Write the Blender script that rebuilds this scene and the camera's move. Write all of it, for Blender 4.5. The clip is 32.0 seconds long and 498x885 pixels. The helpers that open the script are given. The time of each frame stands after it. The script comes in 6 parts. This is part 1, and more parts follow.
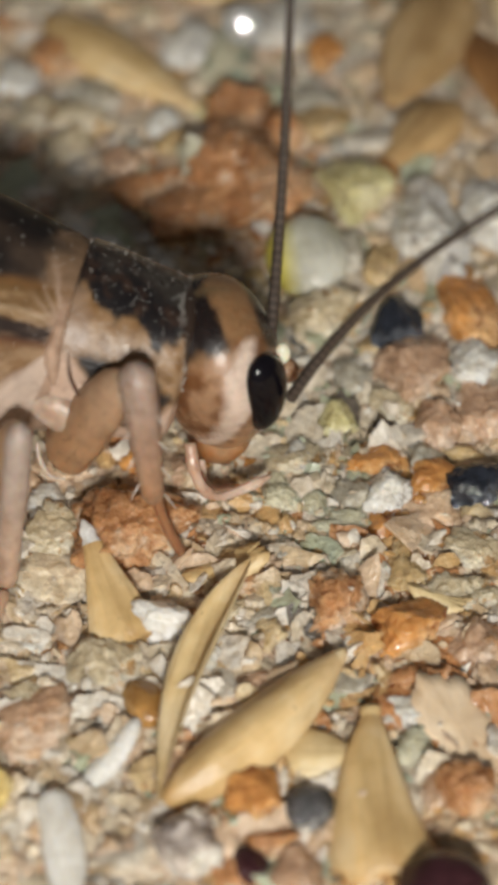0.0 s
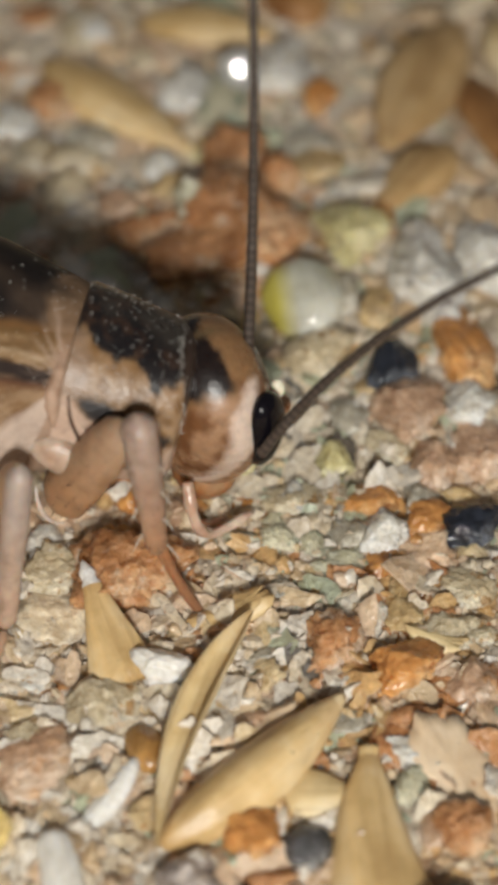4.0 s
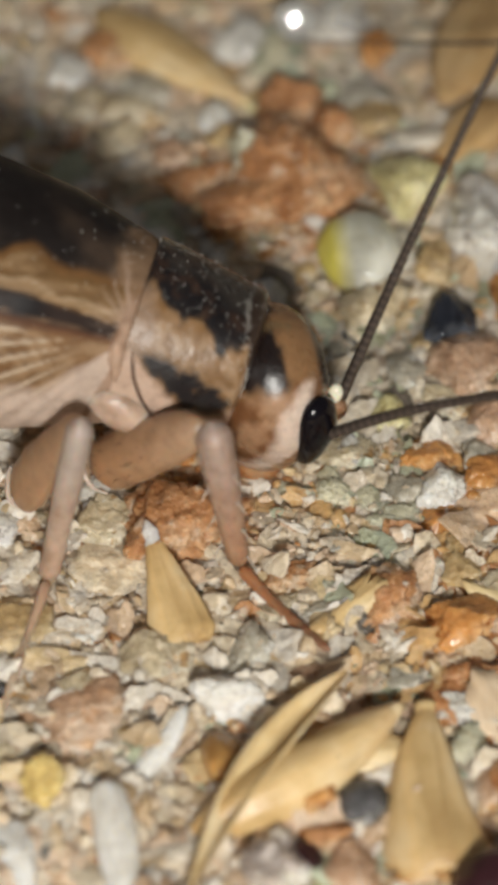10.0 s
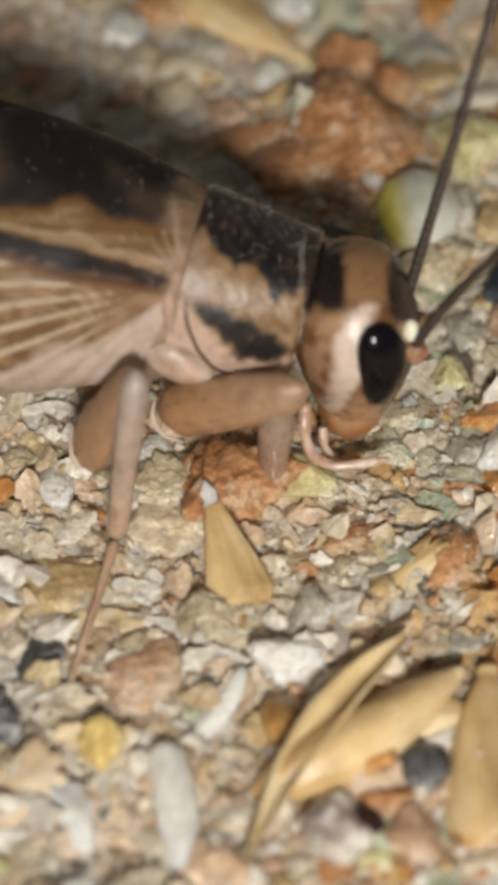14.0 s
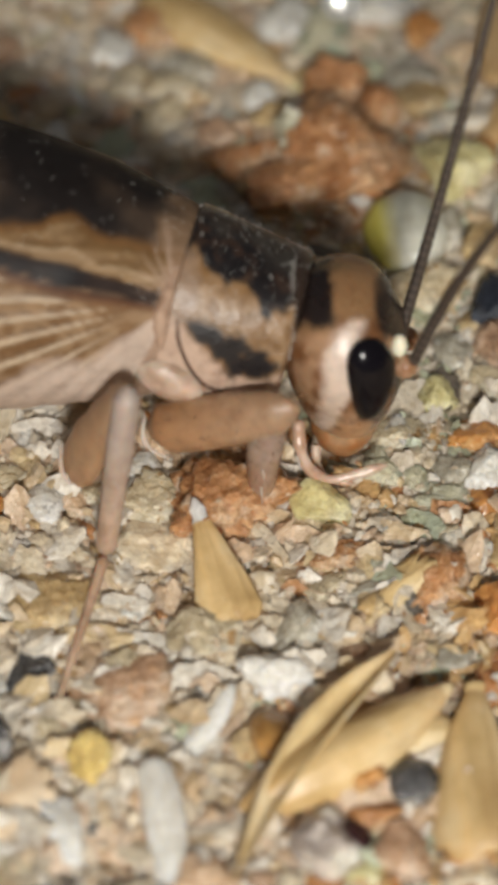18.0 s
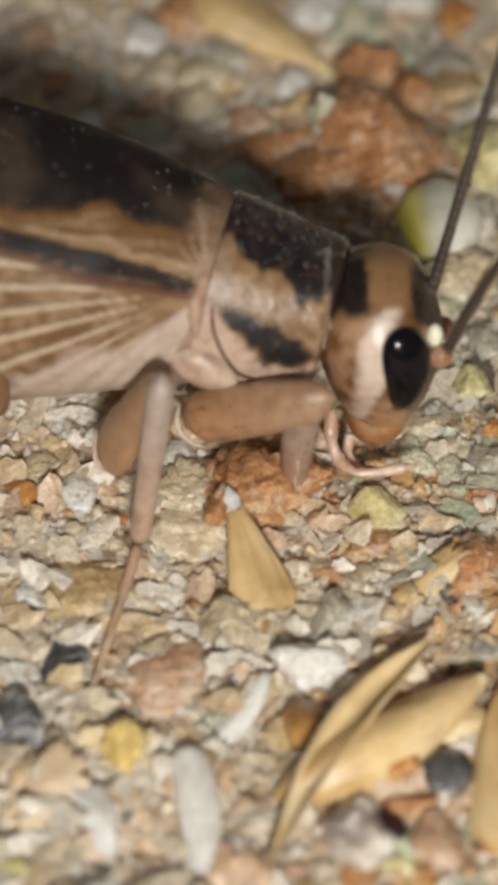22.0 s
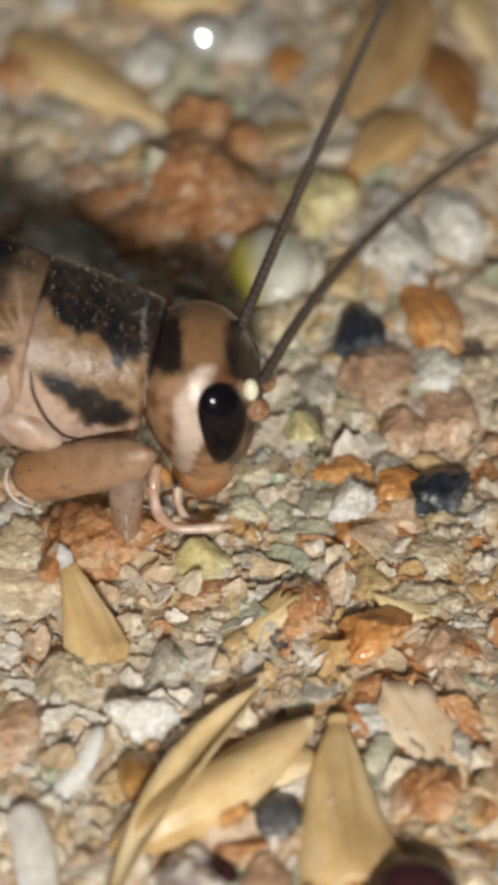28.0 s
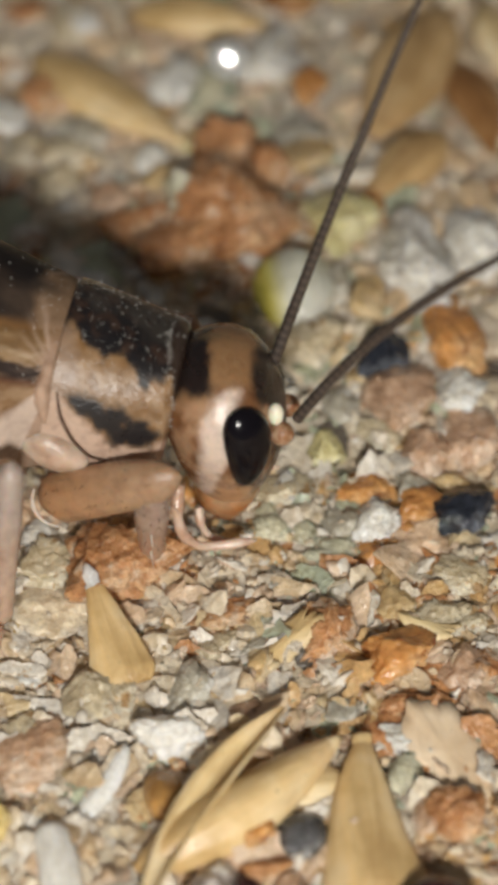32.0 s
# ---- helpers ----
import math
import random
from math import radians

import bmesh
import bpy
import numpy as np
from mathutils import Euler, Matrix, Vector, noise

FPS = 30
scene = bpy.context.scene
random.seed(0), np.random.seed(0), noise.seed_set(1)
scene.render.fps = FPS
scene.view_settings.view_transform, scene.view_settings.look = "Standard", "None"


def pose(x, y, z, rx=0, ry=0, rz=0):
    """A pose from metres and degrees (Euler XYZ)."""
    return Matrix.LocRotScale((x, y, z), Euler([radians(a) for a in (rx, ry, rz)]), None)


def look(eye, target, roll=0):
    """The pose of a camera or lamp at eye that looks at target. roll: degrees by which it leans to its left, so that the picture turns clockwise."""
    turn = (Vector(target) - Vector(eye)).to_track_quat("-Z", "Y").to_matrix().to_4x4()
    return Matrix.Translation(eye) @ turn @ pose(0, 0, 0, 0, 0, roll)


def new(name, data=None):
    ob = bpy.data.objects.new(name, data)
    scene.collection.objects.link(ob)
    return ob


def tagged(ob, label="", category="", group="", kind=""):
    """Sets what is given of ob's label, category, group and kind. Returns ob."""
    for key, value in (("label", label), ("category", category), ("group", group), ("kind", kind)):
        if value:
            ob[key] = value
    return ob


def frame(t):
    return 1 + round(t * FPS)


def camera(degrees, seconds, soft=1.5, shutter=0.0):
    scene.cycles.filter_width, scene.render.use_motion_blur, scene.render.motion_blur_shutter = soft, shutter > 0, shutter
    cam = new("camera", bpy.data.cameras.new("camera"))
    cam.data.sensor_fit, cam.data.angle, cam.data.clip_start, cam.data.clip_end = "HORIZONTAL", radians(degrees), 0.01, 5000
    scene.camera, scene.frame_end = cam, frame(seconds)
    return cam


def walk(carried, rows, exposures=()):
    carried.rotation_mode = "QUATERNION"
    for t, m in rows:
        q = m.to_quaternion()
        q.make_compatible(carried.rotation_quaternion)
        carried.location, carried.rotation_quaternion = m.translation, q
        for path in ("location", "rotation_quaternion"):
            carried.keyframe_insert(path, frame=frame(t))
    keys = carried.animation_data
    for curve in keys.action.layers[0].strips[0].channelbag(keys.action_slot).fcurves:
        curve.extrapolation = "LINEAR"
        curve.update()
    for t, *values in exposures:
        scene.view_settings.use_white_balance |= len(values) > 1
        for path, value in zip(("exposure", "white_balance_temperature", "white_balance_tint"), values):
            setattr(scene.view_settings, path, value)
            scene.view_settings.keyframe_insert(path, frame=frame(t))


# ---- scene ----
MM = 0.001
PATH = [
    (0, (0.00095, -0.02756, 0.03344), (0.00131, -0.00195, 0.00271), 0.07),
    (0.5, (0.00083, -0.02760, 0.03354), (0.00128, -0.00178, 0.00299), 0.30),
    (1, (0.00095, -0.02759, 0.03349), (0.00146, -0.00166, 0.00303), 0.19),
    (1.5, (0.00116, -0.02760, 0.03362), (0.00170, -0.00164, 0.00320), 0.02),
    (2, (0.00121, -0.02764, 0.03410), (0.00192, -0.00157, 0.00377), 0.16),
    (2.5, (0.00117, -0.02766, 0.03427), (0.00195, -0.00145, 0.00406), 0.29),
    (3, (0.00108, -0.02772, 0.03431), (0.00180, -0.00146, 0.00414), 0.25),
    (3.5, (0.00085, -0.02768, 0.03401), (0.00153, -0.00149, 0.00378), 0.43),
    (5.5, (0.00061, -0.02780, 0.03315), (0.00089, -0.00163, 0.00290), 0.17),
    (6, (0.00034, -0.02776, 0.03295), (0.00054, -0.00168, 0.00262), 0.35),
    (6.5, (0.00049, -0.02770, 0.03293), (0.00059, -0.00167, 0.00255), -0.03),
    (7, (0.00043, -0.02781, 0.03279), (0.00067, -0.00155, 0.00262), 0.29),
    (7.5, (0.00048, -0.02787, 0.03292), (0.00085, -0.00153, 0.00281), 0.52),
    (8, (0.00039, -0.02776, 0.03293), (0.00072, -0.00170, 0.00258), 0.45),
    (8.5, (0.00014, -0.02759, 0.03276), (0.00024, -0.00184, 0.00215), 0.32),
    (9, (0.00009, -0.02763, 0.03272), (0.00019, -0.00193, 0.00208), 0.37),
    (9.5, (0.00012, -0.02771, 0.03279), (0.00028, -0.00191, 0.00222), 0.46),
    (10, (0.00012, -0.02770, 0.03307), (0.00022, -0.00194, 0.00247), 0.36),
    (10.5, (0.00008, -0.02763, 0.03274), (-0.00019, -0.00204, 0.00200), -0.27),
    (11, (-0.00018, -0.02758, 0.03279), (-0.00063, -0.00216, 0.00191), -0.40),
    (11.5, (-0.00020, -0.02754, 0.03258), (-0.00070, -0.00220, 0.00164), -0.50),
    (12, (-0.00020, -0.02760, 0.03266), (-0.00055, -0.00221, 0.00175), -0.24),
    (12.5, (-0.00010, -0.02762, 0.03287), (-0.00051, -0.00222, 0.00197), -0.41),
    (13, (-0.00027, -0.02760, 0.03298), (-0.00062, -0.00220, 0.00208), -0.24),
    (13.5, (-0.00017, -0.02754, 0.03282), (-0.00072, -0.00223, 0.00185), -0.68),
    (14, (-0.00035, -0.02753, 0.03258), (-0.00095, -0.00224, 0.00159), -0.56),
    (14.5, (-0.00014, -0.02755, 0.03280), (-0.00076, -0.00221, 0.00185), -0.77),
    (16.5, (-0.00081, -0.02766, 0.03244), (-0.00070, -0.00220, 0.00159), 1.10),
    (17, (-0.00088, -0.02774, 0.03243), (-0.00088, -0.00215, 0.00168), 1.04),
    (17.5, (-0.00078, -0.02775, 0.03247), (-0.00092, -0.00219, 0.00170), 0.68),
    (18, (-0.00072, -0.02779, 0.03262), (-0.00074, -0.00210, 0.00196), 0.81),
    (18.5, (-0.00075, -0.02782, 0.03267), (-0.00077, -0.00205, 0.00207), 0.82),
    (19, (-0.00083, -0.02774, 0.03255), (-0.00101, -0.00216, 0.00179), 0.62),
    (19.5, (-0.00096, -0.02779, 0.03251), (-0.00106, -0.00212, 0.00183), 0.91),
    (20, (-0.00089, -0.02784, 0.03263), (-0.00102, -0.00215, 0.00198), 0.73),
    (20.5, (-0.00084, -0.02780, 0.03275), (-0.00107, -0.00220, 0.00201), 0.55),
    (21, (-0.00081, -0.02781, 0.03268), (-0.00111, -0.00217, 0.00199), 0.35),
    (21.5, (-0.00090, -0.02780, 0.03253), (-0.00120, -0.00213, 0.00186), 0.44),
    (22, (-0.00090, -0.02774, 0.03254), (-0.00141, -0.00222, 0.00174), 0.11),
    (22.5, (-0.00096, -0.02779, 0.03248), (-0.00146, -0.00218, 0.00176), 0.22),
    (23, (-0.00094, -0.02776, 0.03258), (-0.00146, -0.00221, 0.00181), 0.15),
    (23.5, (-0.00082, -0.02776, 0.03269), (-0.00124, -0.00219, 0.00193), 0.19),
    (24, (-0.00080, -0.02779, 0.03255), (-0.00127, -0.00216, 0.00185), 0.10),
    (24.5, (-0.00081, -0.02775, 0.03255), (-0.00130, -0.00222, 0.00176), 0.05),
    (25, (-0.00085, -0.02765, 0.03234), (-0.00137, -0.00232, 0.00139), 0.03),
    (25.5, (-0.00057, -0.02770, 0.03244), (-0.00088, -0.00225, 0.00158), 0.16),
    (26, (-0.00026, -0.02772, 0.03254), (-0.00025, -0.00216, 0.00178), 0.34),
    (26.5, (0.00018, -0.02775, 0.03263), (0.00051, -0.00212, 0.00192), 0.50),
    (28.5, (0.00156, -0.02763, 0.03401), (0.00207, -0.00197, 0.00333), -1.03),
    (29, (0.00153, -0.02764, 0.03393), (0.00191, -0.00193, 0.00329), -1.25),
    (29.5, (0.00132, -0.02761, 0.03409), (0.00176, -0.00193, 0.00343), -0.86),
    (30, (0.00123, -0.02758, 0.03391), (0.00143, -0.00196, 0.00319), -1.14),
    (30.5, (0.00124, -0.02762, 0.03393), (0.00147, -0.00200, 0.00321), -1.29),
    (31, (0.00141, -0.02764, 0.03398), (0.00161, -0.00195, 0.00332), -1.37),
    (31.5, (0.00142, -0.02765, 0.03403), (0.00153, -0.00191, 0.00341), -1.58),
    (32, (0.00134, -0.02767, 0.03415), (0.00155, -0.00185, 0.00361), -1.30),
]
cam = camera(14.00, 32.0, soft=5.2)
cam.data.dof.use_dof, cam.data.dof.focus_distance, cam.data.dof.aperture_fstop = True, 0.0410, 96.0
walk(cam, [(t, look(eye, target, roll)) for t, eye, target, roll in PATH])

# ---- light: one small torch over the front of the insect, dim room light round it ----
world = bpy.data.worlds.new("world")
scene.world = world
world.use_nodes = True
world.node_tree.nodes["Background"].inputs[0].default_value = (0.94, 0.92, 0.92, 1)
world.node_tree.nodes["Background"].inputs[1].default_value = 0.088
torch = new("torch", bpy.data.lights.new("torch", "POINT"))
torch.data.energy, torch.data.shadow_soft_size, torch.data.color = 0.272, 0.0055, (1.0, 0.967, 0.90)
torch.location = (0.0040, -0.0665, 0.0490)
scene.view_settings.exposure = 0.0


# ---- materials ----
def nodes_of(name):
    m = bpy.data.materials.new(name)
    m.use_nodes = True
    t = m.node_tree
    return m, t, t.nodes["Principled BSDF"]


def link(t, a, b):
    t.links.new(a, b)


def noise_node(t, scale, detail=4, rough=0.6, coord=None):
    n = t.nodes.new("ShaderNodeTexNoise")
    n.inputs["Scale"].default_value, n.inputs["Detail"].default_value, n.inputs["Roughness"].default_value = scale, detail, rough
    if coord:
        link(t, coord, n.inputs["Vector"])
    return n


def ramp(t, fac, stops, constant=False):
    r = t.nodes.new("ShaderNodeValToRGB")
    r.color_ramp.interpolation = "CONSTANT" if constant else "LINEAR"
    while len(r.color_ramp.elements) < len(stops):
        r.color_ramp.elements.new(0.5)
    for e, (p, c) in zip(r.color_ramp.elements, stops):
        e.position, e.color = p, (*c, 1)
    link(t, fac, r.inputs[0])
    return r


def mix(t, fac, a, b, mode="MIX"):
    n = t.nodes.new("ShaderNodeMix")
    n.data_type, n.blend_type = "RGBA", mode
    for s, v in ((n.inputs[0], fac), (n.inputs[6], a), (n.inputs[7], b)):
        if hasattr(v, "links"):
            link(t, v, s)
        else:
            s.default_value = v if isinstance(v, (int, float)) else (*v, 1)
    return n.outputs[2]


def bump(t, height, strength, distance, bsdf, before=None):
    b = t.nodes.new("ShaderNodeBump")
    b.inputs["Strength"].default_value, b.inputs["Distance"].default_value = strength, distance
    link(t, height, b.inputs["Height"])
    if before:
        link(t, before, b.inputs["Normal"])
    link(t, b.outputs[0], bsdf.inputs["Normal"])
    return b.outputs[0]


def crystals(t, co, scale, col, amount):
    """Packed crystal grains: each cell a shade lighter or darker. Gives the colour and the cell distance."""
    wob = noise_node(t, scale * 0.8, 3, 0.6, co)
    cell = t.nodes.new("ShaderNodeTexVoronoi")
    cell.inputs["Scale"].default_value = scale
    link(t, mix(t, 0.00025, co, wob.outputs["Color"], "ADD"), cell.inputs["Vector"])
    sep = t.nodes.new("ShaderNodeSeparateColor")
    link(t, cell.outputs["Color"], sep.inputs[0])
    col = mix(t, amount, col, ramp(t, sep.outputs[0], [(0.0, (0.74, 0.67, 0.58)), (0.35, (0.95, 0.93, 0.90)), (0.7, (1.05, 1.05, 1.04)), (1.0, (1.35, 1.32, 1.26))]).outputs[0], "MULTIPLY")
    return col, cell.outputs["Distance"], sep.outputs[1]


def mineral(name, low, mid, high, rough=0.45, grain=2600.0, spots=None, transmit=0.0, relief=0.5):
    """Mottled stone: broad patches, fine grain, small dark or light specks, wet gloss in places."""
    m, t, b = nodes_of(name)
    co = t.nodes.new("ShaderNodeTexCoord").outputs["Object"]
    broad, fine = noise_node(t, grain * 0.35, 5, 0.65, co), noise_node(t, grain * 2.2, 5, 0.7, co)
    col = ramp(t, broad.outputs[0], [(0.30, low), (0.50, mid), (0.68, high)]).outputs[0]
    col = mix(t, 0.55, col, ramp(t, fine.outputs[0], [(0.32, (0.58, 0.54, 0.50)), (0.55, (1, 1, 1)), (0.75, (1.2, 1.17, 1.12))]).outputs[0], "MULTIPLY")
    if spots:
        v = t.nodes.new("ShaderNodeTexNoise")
        v.inputs["Scale"].default_value, v.inputs["Detail"].default_value = grain * 1.1, 3
        link(t, co, v.inputs["Vector"])
        col = mix(t, ramp(t, v.outputs[0], [(0.60, (0, 0, 0)), (0.66, (1, 1, 1))]).outputs[0], col, spots)
    inf = t.nodes.new("ShaderNodeObjectInfo")
    col = mix(t, 0.35, col, ramp(t, inf.outputs["Random"], [(0.0, (0.80, 0.77, 0.74)), (0.5, (1, 1, 1)), (1.0, (1.15, 1.09, 1.0))]).outputs[0], "MULTIPLY")
    col, cells, gloss = crystals(t, co, grain * 2.6, col, 0.6 if relief > 0.2 else 0.0)
    link(t, col, b.inputs["Base Color"])
    link(t, mix(t, 0.5, ramp(t, broad.outputs[0], [(0.35, (rough * 0.35,) * 3), (0.65, (min(1, rough * 1.2),) * 3)]).outputs[0], ramp(t, gloss, [(0.3, (0.06,) * 3), (0.9, (rough * 1.2,) * 3)]).outputs[0]), b.inputs["Roughness"])
    b.inputs["Transmission Weight"].default_value = transmit
    b.inputs["Subsurface Weight"].default_value, b.inputs["Subsurface Scale"].default_value = 0.55, 0.0006
    b.inputs["Subsurface Radius"].default_value = (1.0, 0.90, 0.74)
    first = bump(t, broad.outputs[0], relief, 0.00030, b)
    first = bump(t, cells, relief * 0.7, 0.00008, b, first)
    bump(t, fine.outputs[0], relief, 0.00006, b, first)
    return m


def straw(name, low, mid, high, rough=0.42, ribs=0.6):
    """Dry hull: fine ribs along its length, blotches and a little gloss."""
    m, t, b = nodes_of(name)
    co = t.nodes.new("ShaderNodeTexCoord").outputs["Object"]
    mp = t.nodes.new("ShaderNodeMapping")
    mp.inputs["Scale"].default_value = (150, 3200, 3200)
    link(t, co, mp.inputs["Vector"])
    rib = noise_node(t, 1.0, 4, 0.6, mp.outputs[0])
    broad = noise_node(t, 700, 4, 0.6, co)
    fine = noise_node(t, 6000, 4, 0.7, co)
    col = ramp(t, broad.outputs[0], [(0.30, low), (0.50, mid), (0.72, high)]).outputs[0]
    col = mix(t, ribs, col, ramp(t, rib.outputs[0], [(0.32, (0.58, 0.50, 0.40)), (0.50, (1, 1, 1)), (0.70, (1.18, 1.14, 1.05))]).outputs[0], "MULTIPLY")
    col = mix(t, ramp(t, fine.outputs[0], [(0.66, (0, 0, 0)), (0.74, (1, 1, 1))]).outputs[0], col, tuple(c * 0.55 for c in low))
    along = t.nodes.new("ShaderNodeSeparateXYZ")
    link(t, t.nodes.new("ShaderNodeTexCoord").outputs["Generated"], along.inputs[0])
    col = mix(t, 0.8 if ribs > 0.2 else 0.0, col, ramp(t, along.outputs["X"], [(0.0, (0.74, 0.64, 0.54)), (0.16, (0.97, 0.94, 0.90)), (0.45, (1.06, 1.05, 1.04)), (0.82, (0.98, 0.96, 0.93)), (1.0, (0.76, 0.66, 0.56))]).outputs[0], "MULTIPLY")
    link(t, col, b.inputs["Base Color"])
    link(t, ramp(t, broad.outputs[0], [(0.35, (rough * 0.9,) * 3), (0.65, (rough * 1.4,) * 3)]).outputs[0], b.inputs["Roughness"])
    b.inputs["Subsurface Weight"].default_value, b.inputs["Subsurface Scale"].default_value = 0.20, 0.0003
    b.inputs["Subsurface Radius"].default_value = (1.0, 0.82, 0.60)
    first = bump(t, rib.outputs[0], ribs * 0.9, 0.00008, b)
    bump(t, fine.outputs[0], 0.3, 0.00004, b, first)
    return m


def chitin(name, rough=0.35, relief=0.5, sss=0.25, grain=5000.0, gloss=0.5):
    """Insect skin: its colour pattern comes with the mesh, with fine pores over it."""
    m, t, b = nodes_of(name)
    co = t.nodes.new("ShaderNodeTexCoord").outputs["Object"]
    a = t.nodes.new("ShaderNodeAttribute")
    a.attribute_name = "tint"
    fine, broad = noise_node(t, grain, 4, 0.65, co), noise_node(t, grain * 0.16, 4, 0.6, co)
    col = mix(t, 0.5, a.outputs["Color"], ramp(t, fine.outputs[0], [(0.30, (0.55, 0.50, 0.47)), (0.52, (1, 1, 1)), (0.74, (1.25, 1.2, 1.15))]).outputs[0], "MULTIPLY")
    col = mix(t, 0.4, col, ramp(t, broad.outputs[0], [(0.34, (0.70, 0.64, 0.58)), (0.6, (1.08, 1.06, 1.04))]).outputs[0], "MULTIPLY")
    link(t, col, b.inputs["Base Color"])
    link(t, ramp(t, broad.outputs[0], [(0.3, (rough * 0.7,) * 3), (0.7, (rough * 1.35,) * 3)]).outputs[0], b.inputs["Roughness"])
    b.inputs["Subsurface Weight"].default_value, b.inputs["Subsurface Scale"].default_value = sss, 0.0004
    b.inputs["Subsurface Radius"].default_value = (1.0, 0.5, 0.3)
    b.inputs["Specular IOR Level"].default_value = gloss
    bump(t, fine.outputs[0], relief, 0.00006, b)
    return m


MAT = {
    "rust": mineral("rust_stone", (0.35, 0.14, 0.052), (0.60, 0.31, 0.145), (0.76, 0.53, 0.34), 0.30, 2400, (0.66, 0.48, 0.34), relief=0.9),
    "orange": mineral("orange_stone", (0.42, 0.17, 0.05), (0.62, 0.30, 0.10), (0.74, 0.50, 0.28), 0.28, 1500, (0.26, 0.09, 0.03), relief=0.3),
    "pink": mineral("pink_stone", (0.38, 0.22, 0.13), (0.61, 0.41, 0.28), (0.77, 0.62, 0.50), 0.34, 2400, (0.60, 0.38, 0.24)),
    "cream": mineral("cream_stone", (0.42, 0.33, 0.20), (0.64, 0.55, 0.39), (0.80, 0.74, 0.60), 0.35, 2600, (0.42, 0.26, 0.12)),
    "white": mineral("white_quartz", (0.62, 0.59, 0.51), (0.80, 0.78, 0.72), (0.90, 0.89, 0.86), 0.22, 2000, (0.42, 0.40, 0.38)),
    "chalk": mineral("white_chalk", (0.74, 0.70, 0.62), (0.86, 0.84, 0.78), (0.93, 0.92, 0.90), 0.45, 2200, relief=0.2),
    "tan": mineral("tan_grain", (0.40, 0.27, 0.12), (0.58, 0.42, 0.22), (0.72, 0.58, 0.38), 0.4, 2200),
    "yellow": mineral("yellow_grain", (0.58, 0.50, 0.22), (0.72, 0.66, 0.36), (0.80, 0.75, 0.52), 0.30, 2000),
    "amber": mineral("amber_grain", (0.66, 0.46, 0.15), (0.76, 0.58, 0.24), (0.84, 0.72, 0.44), 0.28, 1600, relief=0.3),
    "olive": mineral("olive_pebble", (0.50, 0.48, 0.33), (0.65, 0.62, 0.45), (0.76, 0.72, 0.55), 0.22, 1200, relief=0.12),
    "grey": mineral("grey_stone", (0.28, 0.25, 0.20), (0.50, 0.47, 0.39), (0.68, 0.65, 0.57), 0.26, 2400, (0.70, 0.68, 0.62)),
    "green": mineral("green_stone", (0.44, 0.44, 0.31), (0.64, 0.61, 0.45), (0.78, 0.74, 0.57), 0.28, 3000, (0.26, 0.34, 0.26), relief=0.6),
    "dark": mineral("dark_stone", (0.04, 0.04, 0.042), (0.11, 0.11, 0.115), (0.24, 0.24, 0.24), 0.35, 2600, (0.35, 0.34, 0.33)),
    "maroon": mineral("maroon_seed", (0.02, 0.006, 0.008), (0.05, 0.016, 0.02), (0.10, 0.04, 0.045), 0.22, 1200),
    "brown": mineral("brown_seed", (0.22, 0.11, 0.03), (0.38, 0.21, 0.07), (0.50, 0.32, 0.14), 0.3, 1200),
    "speckle": mineral("speckled_stone", (0.05, 0.03, 0.035), (0.52, 0.46, 0.42), (0.90, 0.88, 0.80), 0.35, 2600, (0.88, 0.85, 0.76)),
    "glass_dark": mineral("dark_glass_stone", (0.01, 0.012, 0.02), (0.03, 0.035, 0.05), (0.22, 0.24, 0.28), 0.12, 1600),
    "gloss": mineral("glossy_pebble", (0.66, 0.64, 0.46), (0.76, 0.75, 0.64), (0.84, 0.83, 0.74), 0.14, 700, relief=0.1),
    "clear": mineral("clear_pebble", (0.55, 0.54, 0.50), (0.66, 0.65, 0.60), (0.75, 0.74, 0.70), 0.05, 800, transmit=0.3, relief=0.0),
    "husk": straw("straw_husk", (0.52, 0.35, 0.15), (0.69, 0.50, 0.25), (0.80, 0.65, 0.41), 0.36),
    "husk_pale": straw("pale_husk", (0.54, 0.39, 0.19), (0.72, 0.57, 0.32), (0.84, 0.73, 0.52), 0.34),
    "husk_tan": straw("tan_husk", (0.40, 0.25, 0.10), (0.54, 0.36, 0.17), (0.64, 0.46, 0.25)),
    "husk_brown": straw("brown_husk", (0.20, 0.09, 0.03), (0.34, 0.17, 0.06), (0.48, 0.28, 0.12)),
    "husk_pink": straw("pink_husk", (0.68, 0.48, 0.30), (0.80, 0.60, 0.40), (0.86, 0.69, 0.50), 0.36, 0.12),
    "skin": chitin("cricket_skin", 0.33, 0.5, 0.08),
    "wing": chitin("cricket_wing", 0.55, 0.25, 0.04, 3500, 0.15),
    "leg": chitin("cricket_leg", 0.36, 0.5, 0.7, 3600),
    "head": chitin("cricket_head", 0.30, 0.25, 0.3),
    "eye": None,
    "palp": chitin("cricket_palp", 0.22, 0.2, 0.5),
    "feeler": chitin("cricket_feeler", 0.4, 0.5, 0.0, 9000),
}


